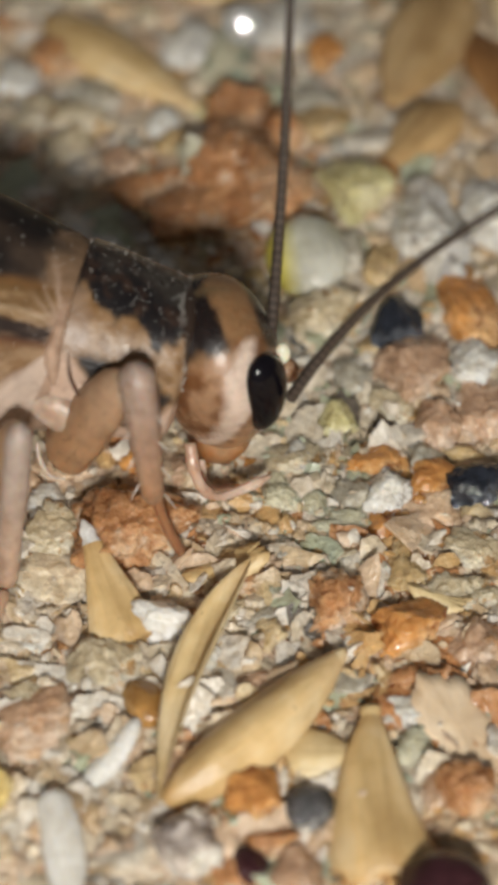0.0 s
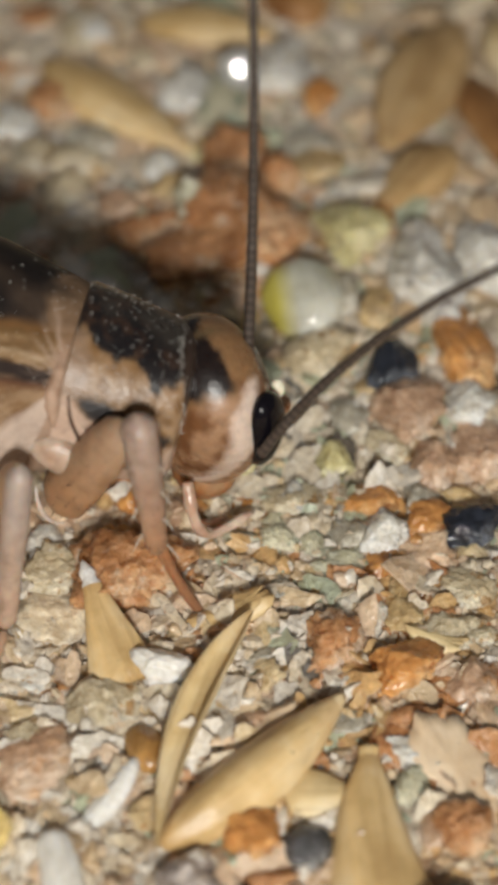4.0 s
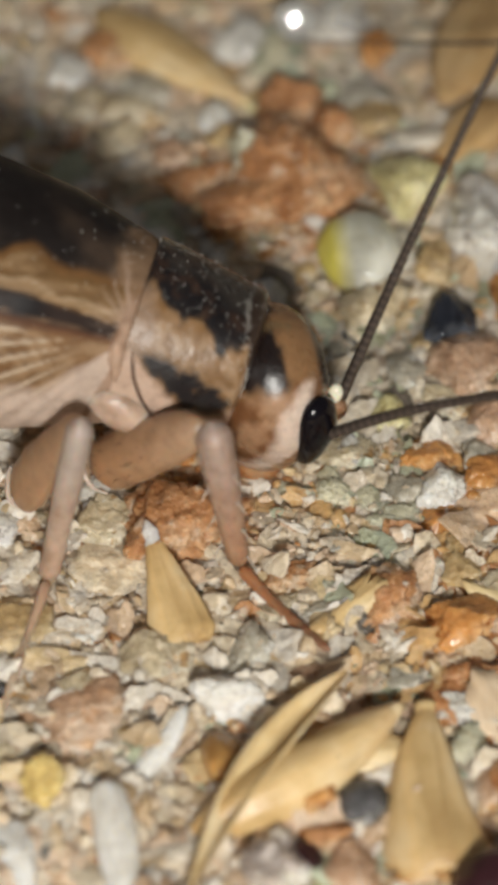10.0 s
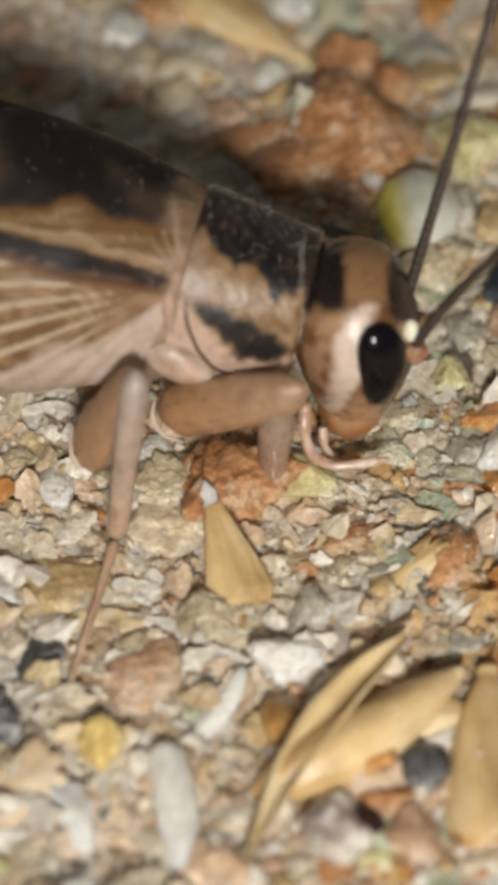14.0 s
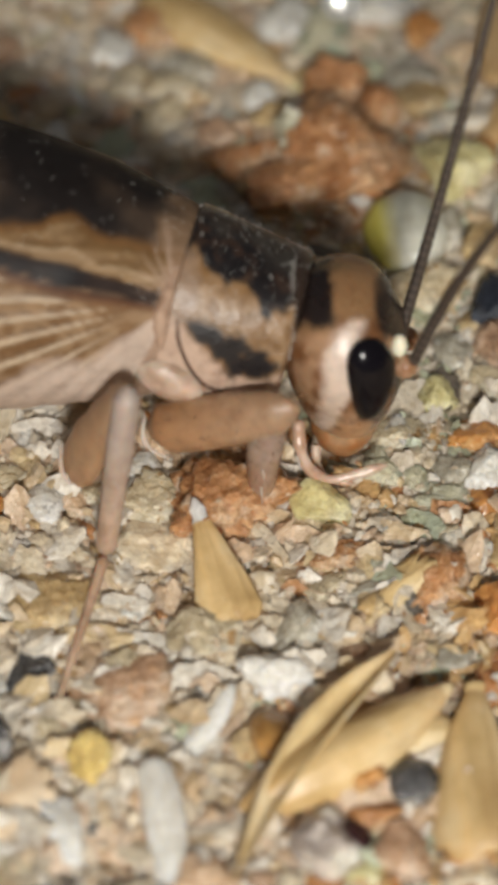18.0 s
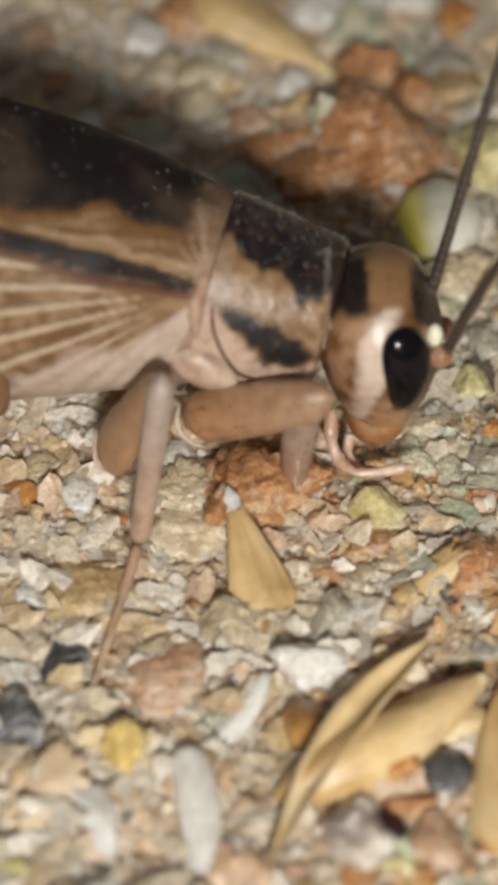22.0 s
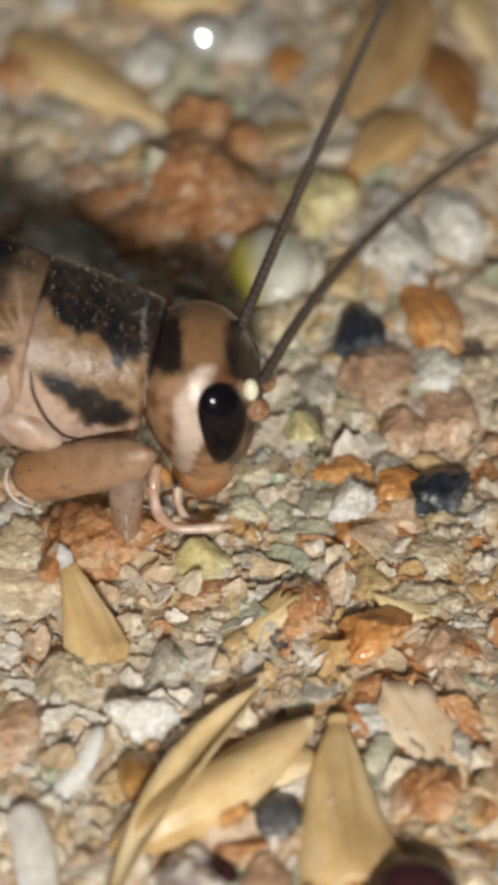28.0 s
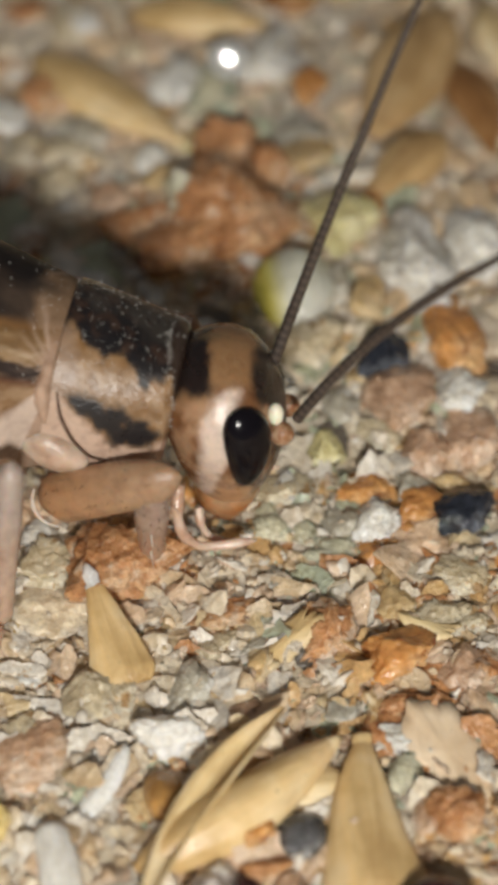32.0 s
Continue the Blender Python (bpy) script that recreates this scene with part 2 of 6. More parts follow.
def plain(name, colour, rough, sss=0.0):
    m, t, b = nodes_of(name)
    co = t.nodes.new("ShaderNodeTexCoord").outputs["Object"]
    n = noise_node(t, 4000, 4, 0.6, co)
    link(t, mix(t, 0.5, colour, ramp(t, n.outputs[0], [(0.3, (0.6, 0.6, 0.6)), (0.7, (1.2, 1.2, 1.2))]).outputs[0], "MULTIPLY"), b.inputs["Base Color"])
    b.inputs["Roughness"].default_value = rough
    b.inputs["Subsurface Weight"].default_value, b.inputs["Subsurface Scale"].default_value = sss, 0.0003
    return m


MAT["eye"] = plain("cricket_eye", (0.005, 0.004, 0.006), 0.17)
MAT["eye"].node_tree.nodes["Principled BSDF"].inputs["Specular IOR Level"].default_value = 0.30
_t = MAT["gloss"].node_tree
_b = _t.nodes["Principled BSDF"]
_x = _t.nodes.new("ShaderNodeSeparateXYZ")
link(_t, _t.nodes.new("ShaderNodeTexCoord").outputs["Object"], _x.inputs[0])
_side = _t.nodes.new("ShaderNodeMapRange")
_side.inputs["From Min"].default_value, _side.inputs["From Max"].default_value = -0.00060, -0.00015
link(_t, _x.outputs["X"], _side.inputs["Value"])
link(_t, mix(_t, _side.outputs[0], (0.66, 0.58, 0.12), _b.inputs["Base Color"].links[0].from_socket), _b.inputs["Base Color"])
MAT["clear"].node_tree.nodes["Principled BSDF"].inputs["Specular IOR Level"].default_value = 1.0
MAT["ocellus"] = plain("cream_spot", (0.85, 0.80, 0.62), 0.25, 0.2)
MAT["dark_bristle"] = plain("dark_bristle", (0.10, 0.06, 0.04), 0.4)
MAT["bristle"] = plain("pale_bristle", (0.62, 0.60, 0.56), 0.35)


def grit(name):
    """Packed grit: cells of many small crumbs, pale and tan, with fine relief."""
    m, t, b = nodes_of(name)
    co = t.nodes.new("ShaderNodeTexCoord").outputs["Object"]
    cell = t.nodes.new("ShaderNodeTexVoronoi")
    cell.inputs["Scale"].default_value = 3400
    wob = noise_node(t, 2600, 4, 0.6, co)
    link(t, mix(t, 0.0004, co, wob.outputs["Color"], "ADD"), cell.inputs["Vector"])
    sep = t.nodes.new("ShaderNodeSeparateColor")
    link(t, cell.outputs["Color"], sep.inputs[0])
    col = ramp(t, sep.outputs[0], [(0.0, (0.50, 0.38, 0.23)), (0.25, (0.66, 0.55, 0.39)), (0.5, (0.74, 0.66, 0.51)), (0.75, (0.58, 0.40, 0.24)), (1.0, (0.80, 0.74, 0.61))]).outputs[0]
    fine = noise_node(t, 9000, 5, 0.7, co)
    col = mix(t, 0.6, col, ramp(t, fine.outputs[0], [(0.3, (0.6, 0.55, 0.48)), (0.7, (1.2, 1.18, 1.15))]).outputs[0], "MULTIPLY")
    link(t, col, b.inputs["Base Color"])
    b.inputs["Roughness"].default_value = 0.6
    first = bump(t, cell.outputs["Distance"], 0.6, 0.00015, b)
    bump(t, fine.outputs[0], 0.5, 0.00006, b, first)
    return m


def gravel_mat(name, stops, rough):
    """Loose grains: one colour to a grain, mottled finely."""
    m, t, b = nodes_of(name)
    co = t.nodes.new("ShaderNodeTexCoord").outputs["Object"]
    g = t.nodes.new("ShaderNodeNewGeometry")
    fine, broad = noise_node(t, 5200, 5, 0.7, co), noise_node(t, 1500, 4, 0.6, co)
    col = ramp(t, g.outputs["Random Per Island"], stops, True).outputs[0]
    col = mix(t, 0.6, col, ramp(t, fine.outputs[0], [(0.30, (0.74, 0.69, 0.62)), (0.55, (1, 1, 1)), (0.75, (1.15, 1.13, 1.10))]).outputs[0], "MULTIPLY")
    col = mix(t, 0.5, col, ramp(t, broad.outputs[0], [(0.32, (0.74, 0.64, 0.52)), (0.62, (1.08, 1.06, 1.03))]).outputs[0], "MULTIPLY")
    col, cells, gloss = crystals(t, co, 6500, col, 0.6)
    link(t, col, b.inputs["Base Color"])
    wet = mix(t, 0.5, ramp(t, gloss, [(0.3, (0.06,) * 3), (0.9, (rough * 1.2,) * 3)]).outputs[0], ramp(t, broad.outputs[0], [(0.35, (rough * 0.5,) * 3), (0.65, (rough * 1.3,) * 3)]).outputs[0])
    link(t, wet, b.inputs["Roughness"])
    b.inputs["Subsurface Weight"].default_value, b.inputs["Subsurface Scale"].default_value = 0.5, 0.0005
    b.inputs["Subsurface Radius"].default_value = (1.0, 0.90, 0.74)
    first = bump(t, broad.outputs[0], 0.35, 0.00018, b)
    first = bump(t, cells, 0.45, 0.00008, b, first)
    bump(t, fine.outputs[0], 0.4, 0.00006, b, first)
    return m


CREAM, WHITE, TAN, PINK, RUST = (0.80, 0.68, 0.51), (0.84, 0.77, 0.66), (0.70, 0.53, 0.35), (0.75, 0.55, 0.39), (0.56, 0.27, 0.12)
OCHRE, GREEN, GREY, DARK, AMBER = (0.66, 0.41, 0.19), (0.50, 0.55, 0.40), (0.72, 0.62, 0.49), (0.14, 0.12, 0.10), (0.74, 0.56, 0.33)


def spread(*pairs):
    total, at, out = sum(w for _, w in pairs), 0.0, []
    for c, w in pairs:
        out.append((at / total, c))
        at += w
    return out


MAT["gravel_mixed"] = gravel_mat("mixed_gravel", spread((CREAM, 5), (WHITE, 3), (TAN, 4), (PINK, 3), (RUST, 1.2), (GREY, 2), (DARK, 0.12), (OCHRE, 1.2), (GREEN, 0.6), (AMBER, 0.8)), 0.45)
MAT["gravel_pale"] = gravel_mat("pale_gravel", spread((CREAM, 7), (WHITE, 5), (PINK, 2.5), (TAN, 2), (GREY, 1.5), (OCHRE, 0.7), (DARK, 0.1)), 0.5)
MAT["crumbs"] = gravel_mat("pale_crumbs", spread((CREAM, 4), (WHITE, 5), (TAN, 2), (PINK, 1.5), (AMBER, 1)), 0.4)
MAT["gravel_green"] = gravel_mat("greenish_gravel", spread((GREEN, 3), (CREAM, 5), (GREY, 4), (WHITE, 3), (AMBER, 1.5), (DARK, 0.15)), 0.42)
MAT["gravel_rust"] = gravel_mat("rusty_gravel", spread((RUST, 2.6), (OCHRE, 3), (PINK, 3.5), (CREAM, 4), (TAN, 2), (GREY, 1.5), (DARK, 0.25), (GREEN, 1.0)), 0.4)


# ---- meshes; shapes are given in millimetres ----
def mesh_of(name, verts, faces, mat, tint=None, smooth=True):
    me = bpy.data.meshes.new(name)
    me.from_pydata((np.asarray(verts) * MM).tolist(), [], faces)
    me.materials.append(mat)
    if smooth:
        me.polygons.foreach_set("use_smooth", [True] * len(me.polygons))
    if tint is not None:
        at = me.color_attributes.new("tint", "FLOAT_COLOR", "POINT")
        at.data.foreach_set("color", np.c_[np.asarray(tint), np.ones(len(verts))].astype(np.float32).ravel())
    me.update()
    return me


def part(name, verts, faces, mat, parent, label="", tint=None, at=None, smooth=True):
    ob = new(name, mesh_of(name, verts, faces, mat, tint, smooth))
    ob.parent = parent
    if at is not None:
        ob.matrix_basis = at
    return tagged(ob, label)


def ico(level):
    p = (1 + 5**0.5) / 2
    v = [(-1, p, 0), (1, p, 0), (-1, -p, 0), (1, -p, 0), (0, -1, p), (0, 1, p), (0, -1, -p), (0, 1, -p), (p, 0, -1), (p, 0, 1), (-p, 0, -1), (-p, 0, 1)]
    f = [(0, 11, 5), (0, 5, 1), (0, 1, 7), (0, 7, 10), (0, 10, 11), (1, 5, 9), (5, 11, 4), (11, 10, 2), (10, 7, 6), (7, 1, 8),
         (3, 9, 4), (3, 4, 2), (3, 2, 6), (3, 6, 8), (3, 8, 9), (4, 9, 5), (2, 4, 11), (6, 2, 10), (8, 6, 7), (9, 8, 1)]
    v = [np.array(q) / np.linalg.norm(q) for q in v]
    for _ in range(level):
        seen, g = {}, []

        def half(a, b):
            k = (min(a, b), max(a, b))
            if k not in seen:
                q = v[a] + v[b]
                v.append(q / np.linalg.norm(q))
                seen[k] = len(v) - 1
            return seen[k]

        for a, b, c in f:
            x, y, z = half(a, b), half(b, c), half(c, a)
            g += [(a, x, z), (b, y, x), (c, z, y), (x, y, z)]
        f = g
    return np.array(v), f


BALL = {n: ico(n) for n in (1, 2, 3, 4)}


def fractal(p, scale, seed, octaves=3):
    q = Vector((p[0] * scale + seed * 7.13, p[1] * scale - seed * 3.7, p[2] * scale + seed * 1.9))
    return sum(noise.noise(q * 2**o) / 2**o for o in range(octaves))


def rock(length, width, height, seed, level=3, rough=0.34, fine=0.35):
    """Broken stone: a ball split along random planes into facets, then chipped and roughened."""
    rng = np.random.RandomState(seed)
    v, f = BALL[level]
    v = v.copy()
    for _ in range(11):
        n = rng.normal(size=3)
        n /= np.linalg.norm(n)
        d = rng.uniform(0.50, 0.86)
        over = np.maximum(v @ n - d, 0)
        v -= over[:, None] * n * 0.97
    r = np.array([1 + rough * (0.7 * fractal(p, 1.3, seed, 3) + fine * fractal(p, 5.5, seed + 1, 3)) for p in v])
    v = v * r[:, None]
    lo, hi = v.min(0), v.max(0)
    v = (v - (lo + hi) / 2) / (hi - lo) * (length, width, height)
    return v, f


def pebble(length, width, height, seed, level=3):
    v, f = BALL[level]
    r = np.array([1 + 0.10 * fractal(p, 0.9, seed, 3) for p in v])
    v = v * r[:, None]
    lo, hi = v.min(0), v.max(0)
    return (v - (lo + hi) / 2) / (hi - lo) * (length, width, height), f


def hull(length, width, height, seed):
    """Grain hull: blunt at one end, pointed at the other, ribbed along, a little bowed, with a keel. Two husk halves and a tip."""
    rng = np.random.RandomState(seed)
    n, m, v, f = 44, 32, [], []
    bow, fat = rng.uniform(-0.05, 0.05), rng.uniform(0.74, 0.92)
    broken = seed in (112, 8)
    plump = seed in (110, 2)
    for i in range(n + 1):
        s = i / n
        w = max(0.04, math.sin(math.pi * (0.02 + 0.96 * s) ** (0.92 if plump else 0.78)) ** (0.74 if plump else 0.35 if seed in (13, 114) else fat) * (1.06 - 0.22 * s))
        if broken:  # a torn-off point: widest at its ragged end
            w = max(0.30 if seed == 112 else 0.20, min(1.0, (1 - s) ** (0.9 if seed == 112 else 0.65) * 1.12)) * min(1, 0.75 + 3 * s)
        if seed == 112 and s > 0.8:  # a rounded whitish tip
            w = max(0.05, 0.30 * math.sqrt(max(0.0, 1 - ((s - 0.8) / 0.2) ** 2))) * (1 + 0.5 * fractal((s * 9, 0, 0), 1.1, seed))
        for j in range(m):
            a = 2 * math.pi * j / m
            torn = 0.09 * length * fractal((math.cos(a), math.sin(a), 0), 2.2, seed, 4) * max(0, 1 - 4 * s) if broken else 0
            rib = 1 + 0.022 * math.cos(9 * a + seed) + 0.035 * fractal((s * 3, math.cos(a), math.sin(a)), 1.2, seed, 3)
            keel = 1 + 0.10 * max(0, math.sin(a)) ** 10
            lap = 0.95 if 18 < j < 30 else 1.0
            v.append(((s - 0.5) * length + torn, width / 2 * w * rib * lap * math.cos(a) + bow * length * math.sin(math.pi * s), height / 2 * w**0.85 * rib * keel * lap * math.sin(a)))
    halves = {"outer_husk": [], "inner_husk": [], "husk_tip": []}
    for i in range(n):
        for j in range(m):
            a, b = i * m + j, i * m + (j + 1) % m
            key = "husk_tip" if i >= n - (9 if seed == 112 else 3) else "inner_husk" if 18 <= j < 30 else "outer_husk"
            halves[key].append((a, b, b + m, a + m))
    halves["outer_husk"].append(tuple(range(m))[::-1])
    halves["husk_tip"].append(tuple(n * m + j for j in range(m)))
    return np.array(v), halves


def shell(length, width, height, seed):
    """Half of an empty husk: a thin bowed boat, open above, with a rolled rim along one side."""
    n, m, v = 48, 20, []
    for i in range(n + 1):
        s = i / n
        w = max(0.03, math.sin(math.pi * (0.01 + 0.98 * s) ** 1.35) ** 0.75)
        cx, cy = (s - 0.5) * length, 0.07 * length * math.sin(math.pi * s)
        for inner in (0, 1):
            for j in range(m):
                a = math.pi * (0.86 + 1.28 * j / (m - 1))
                r = 1 + 0.02 * math.cos(14 * a) + 0.05 * fractal((s * 4, math.cos(a), inner), 1.3, seed, 3) - 0.07 * inner
                rag = 0.10 * fractal((s * 9, j > m / 2, 0), 1.6, seed + 3, 3) if j in (0, m - 1) else 0
                v.append((cx, cy + width / 2 * w * r * math.cos(a), height * w**0.8 * (r * math.sin(a) + 0.45 + rag)))
    faces = {"outer_husk": [], "inner_husk": [], "husk_rim": []}
    row = 2 * m
    for i in range(n):
        for j in range(m - 1):
            a = i * row + j
            faces["outer_husk"].append((a, a + 1, a + 1 + row, a + row))
            faces["inner_husk"].append((a + m + row, a + m + 1 + row, a + m + 1, a + m))
        for j in (0, m - 1):
            a = i * row + j
            faces["husk_rim"].append((a, a + row, a + m + row, a + m) if j == 0 else (a + m, a + m + row, a + row, a))
    return np.array(v), faces


def only(v, faces):
    """The vertices that the faces use, and the faces with their new numbers."""
    used = sorted({k for q in faces for k in q})
    at = {k: n for n, k in enumerate(used)}
    return v[used], [tuple(at[k] for k in q) for q in faces]


def flake(length, width, height, seed):
    """Flat broken flake with a ragged, notched outline and a curled edge. Its sheet and its torn rim."""
    rng = np.random.RandomState(seed)
    n, v = 72, [(0, 0, height * 0.3)]
    rim = []
    notch = [(rng.uniform(0, 6.28), rng.uniform(0.10, 0.22), rng.uniform(0.12, 0.32)) for _ in range(3)]
    for j in range(n):
        a = 2 * math.pi * j / n
        r = 1 + 0.26 * fractal((math.cos(a), math.sin(a), 0), 1.3, seed, 5) + 0.03 * rng.uniform(-1, 1)
        r -= sum(d * math.exp(-(((a - at + math.pi) % (2 * math.pi) - math.pi) / w) ** 2) for at, w, d in notch)
        rim.append((r, a))
    for side in (1, -1):
        for k in (0.35, 0.7, 1.0):
            for r, a in rim:
                x, y = r * k * math.cos(a), r * k * math.sin(a)
                z = height * (0.25 * x + 0.35 * x * x - 0.3 * y * y) + side * 0.03 + 0.06 * fractal((x, y, 0), 1.5, seed)
                v.append((x * length / 2, y * width / 2, z))
    v.append((0, 0, -0.03))
    sheet, edge = [], []
    for j in range(n):
        q = (j + 1) % n
        sheet.append((0, 1 + j, 1 + q))
        for k in (0, 1):
            out = sheet if k == 0 else edge
            out.append((1 + k * n + j, 1 + (k + 1) * n + j, 1 + (k + 1) * n + q, 1 + k * n + q))
            out.append((1 + (3 + k) * n + q, 1 + (4 + k) * n + q, 1 + (4 + k) * n + j, 1 + (3 + k) * n + j))
        edge.append((1 + 2 * n + j, 1 + 5 * n + j, 1 + 5 * n + q, 1 + 2 * n + q))
        sheet.append((len(v) - 1, 1 + 3 * n + q, 1 + 3 * n + j))
    return np.array(v), {"sheet": sheet, "torn_rim": edge}


# things that lean on others: lift in millimetres and pitch in degrees
LEANING = {13: (0.14, 10), 136: (0.14, 9), 114: (0.16, -12), 112: (0.55, -16), 111: (0.70, 0), 110: (0.08, 0), 8: (0.10, -8), 2: (0.15, -4), 10: (0.3, 14), 11: (0.35, -10)}
SHAPES = {"rock": rock, "pebble": pebble, "hull": hull, "flake": flake, "shell": shell}


def tilt_of(kind, seed):
    rng = np.random.RandomState(seed + 500)
    k = {"rock": 9, "pebble": 6, "hull": 5, "flake": 6, "shell": 3}[kind]
    return rng.uniform(-k, k), rng.uniform(-k, k)


def loose(name, kind, mat, label, category, length, width, height, seed, spot):
    x, y, turn = spot
    height = height if kind == "hull" else height * (1.05 if kind == "rock" else 0.9)
    v, f = rock(length, width, height, seed, 4, 0.32, 0.5 if mat in ("rust", "green", "cream") else 0.3) if kind == "rock" and length > 0.9 else SHAPES[kind](length, width, height, seed)
    if kind in ("hull", "flake", "shell"):
        ob = new(name)
        for piece, faces in f.items():
            part(piece, *only(v, faces), MAT["chalk" if seed == 112 and piece == "husk_tip" else mat], ob, "whitish dry tip" if seed == 112 and piece == "husk_tip" else "")
    else:
        ob = new(name, mesh_of(name, v, f, MAT[mat]))
    label = label if len(label.split()) > 3 else label + " in loose gravel"
    rx, ry = tilt_of(kind, seed)
    lift, pitch = LEANING.get(seed, (0.2 if kind == "flake" else 0.06, 0))
    ob.matrix_basis = pose(x * MM, y * MM, (0.14 + height * 0.27 + lift) * MM, rx, ry, turn) @ pose(0, 0, 0, 0, pitch, 0)
    return tagged(ob, label, category)


# ---- ground ----
def relief(x, y):
    return 0.12 + 0.10 * noise.noise((x * 0.35, y * 0.35, 3.0)) + 0.08 * noise.noise((x * 1.4, y * 1.4, 9.0)) + 0.06 * noise.noise((x * 4, y * 4, 5.0))


def build_ground():
    edge = list(np.linspace(-14, 14, 141))
    xs = [-46, -36, -28, -20] + edge + [20, 28, 36, 46]
    ys = [-50, -40, -30, -22] + list(np.linspace(-16, 22, 191)) + [28, 36, 46, 56]
    v = [(x, y, relief(x, y)) for y in ys for x in xs]
    w = len(xs)
    f = [(r * w + c, r * w + c + 1, (r + 1) * w + c + 1, (r + 1) * w + c) for r in range(len(ys) - 1) for c in range(w - 1)]
    ob = new("ground", mesh_of("ground", v, f, grit("sandy_ground")))
    tagged(ob, "fine sandy grit ground under loose gravel", "ground", kind="structure")


def grains(name, mat, count, seed, sizes, where, label, flat=0.36):
    """One sheet of loose grains, thousands of them, half sunk into the grit."""
    rng = np.random.RandomState(seed)
    protos = {n: [rock(1, 1, 1, 900 + seed * 20 + k, n, 0.45)[0] for k in range(10)] for n in (1, 2, 3)}
    face = {n: np.array(BALL[n][1]) for n in (1, 2, 3)}
    vs, fs, at = [], [], 0
    while len(vs) < count:
        x, y = rng.uniform(-13, 13), rng.uniform(-15, 22)
        if rng.rand() > where(x, y):
            continue
        s = sizes[0] * (sizes[1] / sizes[0]) ** (rng.rand() ** 1.6)
        n = 3 if s > 0.75 else 2 if s > 0.4 else 1
        p = protos[n][rng.randint(10)] * (s * rng.uniform(0.7, 1.5), s * rng.uniform(0.7, 1.3), s * flat * rng.uniform(0.7, 1.2))
        e = Euler(rng.uniform(-0.3, 0.3, 2).tolist() + [rng.uniform(0, 6.3)])
        p = p @ np.array(e.to_matrix()).T + (x, y, relief(x, y) + s * flat * 0.05 + rng.uniform(-0.04, 0.10))
        vs.append(p)
        fs.append(face[n] + at)
        at += len(p)
    ob = new(name, mesh_of(name, np.concatenate(vs), np.concatenate(fs).tolist(), MAT[mat]))
    return tagged(ob, label, "gravel", kind="stuff")


def patch(cx, cy, rx, ry):
    return lambda x, y: math.exp(-(((x - cx) / rx) ** 2 + ((y - cy) / ry) ** 2))


GREENISH = [patch(2.6, 0.2, 1.9, 2.6), patch(4.4, 3.5, 2.0, 2.5), patch(4.5, 12, 2.5, 3)]
PALE = [patch(-3.2, -7.5, 3.0, 4.5), patch(-6, -3, 3, 5), patch(-4, 13, 5, 4), patch(3, 5, 2, 2)]
RUSTY = [patch(5.0, -4.5, 2.6, 2.6), patch(0.2, -2.6, 1.6, 1.6), patch(1.2, 8.0, 1.6, 1.6), patch(2.5, -9.5, 3, 2)]


def near(fields, x, y):
    return max(p(x, y) for p in fields)


# ---- cricket ----
def profile(x, y, z):
    """Side-profile coordinates of a point of the cricket, in millimetres from the collar: along and up."""
    y = -abs(y)
    return 1.0740 * x + 0.2019 * y + 0.2263 * z + -0.7232, -0.3049 * x + 0.6435 * y + 0.8570 * z + -2.8724


def blend(a, b, k):
    k = min(1.0, max(0.0, k))
    k = k * k * (3 - 2 * k)
    return tuple(p + (q - p) * k for p, q in zip(a, b))


BLACK, FLESH = (0.012, 0.010, 0.011), (0.34, 0.20, 0.12)


def loft(rows, rings, around, shape=2.0, front=1.0):
    """Closed body skin through rings of (x, z, half width, half height)."""
    k = np.array(rows)
    d = np.r_[0, np.cumsum(np.hypot(np.diff(k[:, 0]), np.diff(k[:, 1])))]
    s = d[-1] * np.linspace(0, 1, rings) ** front
    cols = [np.interp(s, d, k[:, c]) for c in range(4)]
    for c in range(4):
        for _ in range(3):
            cols[c][1:-1] = (cols[c][:-2] + 2 * cols[c][1:-1] + cols[c][2:]) / 4
    v, f = [], []
    for x, z, w, h in zip(*cols):
        for j in range(around):
            a = 2 * math.pi * j / around
            ca, sa = math.cos(a), math.sin(a)
            v.append((x, w * math.copysign(abs(ca) ** (2 / shape), ca), z + h * math.copysign(abs(sa) ** (2 / shape), sa)))
    for i in range(rings - 1):
        for j in range(around):
            a, b = i * around + j, i * around + (j + 1) % around
            f.append((a, b, b + around, a + around))
    f += [tuple(range(around))[::-1], tuple((rings - 1) * around + j for j in range(around))]
    return np.array(v), f


def wing_slope(p):
    u, v = profile(*p)
    far = max(0.02, -2.55 - u)
    return u, v, far, math.degrees(math.atan2(v - 0.62, far))


def line(u, *knots):
    return float(np.interp(u, [k[0] for k in knots], [k[1] for k in knots]))


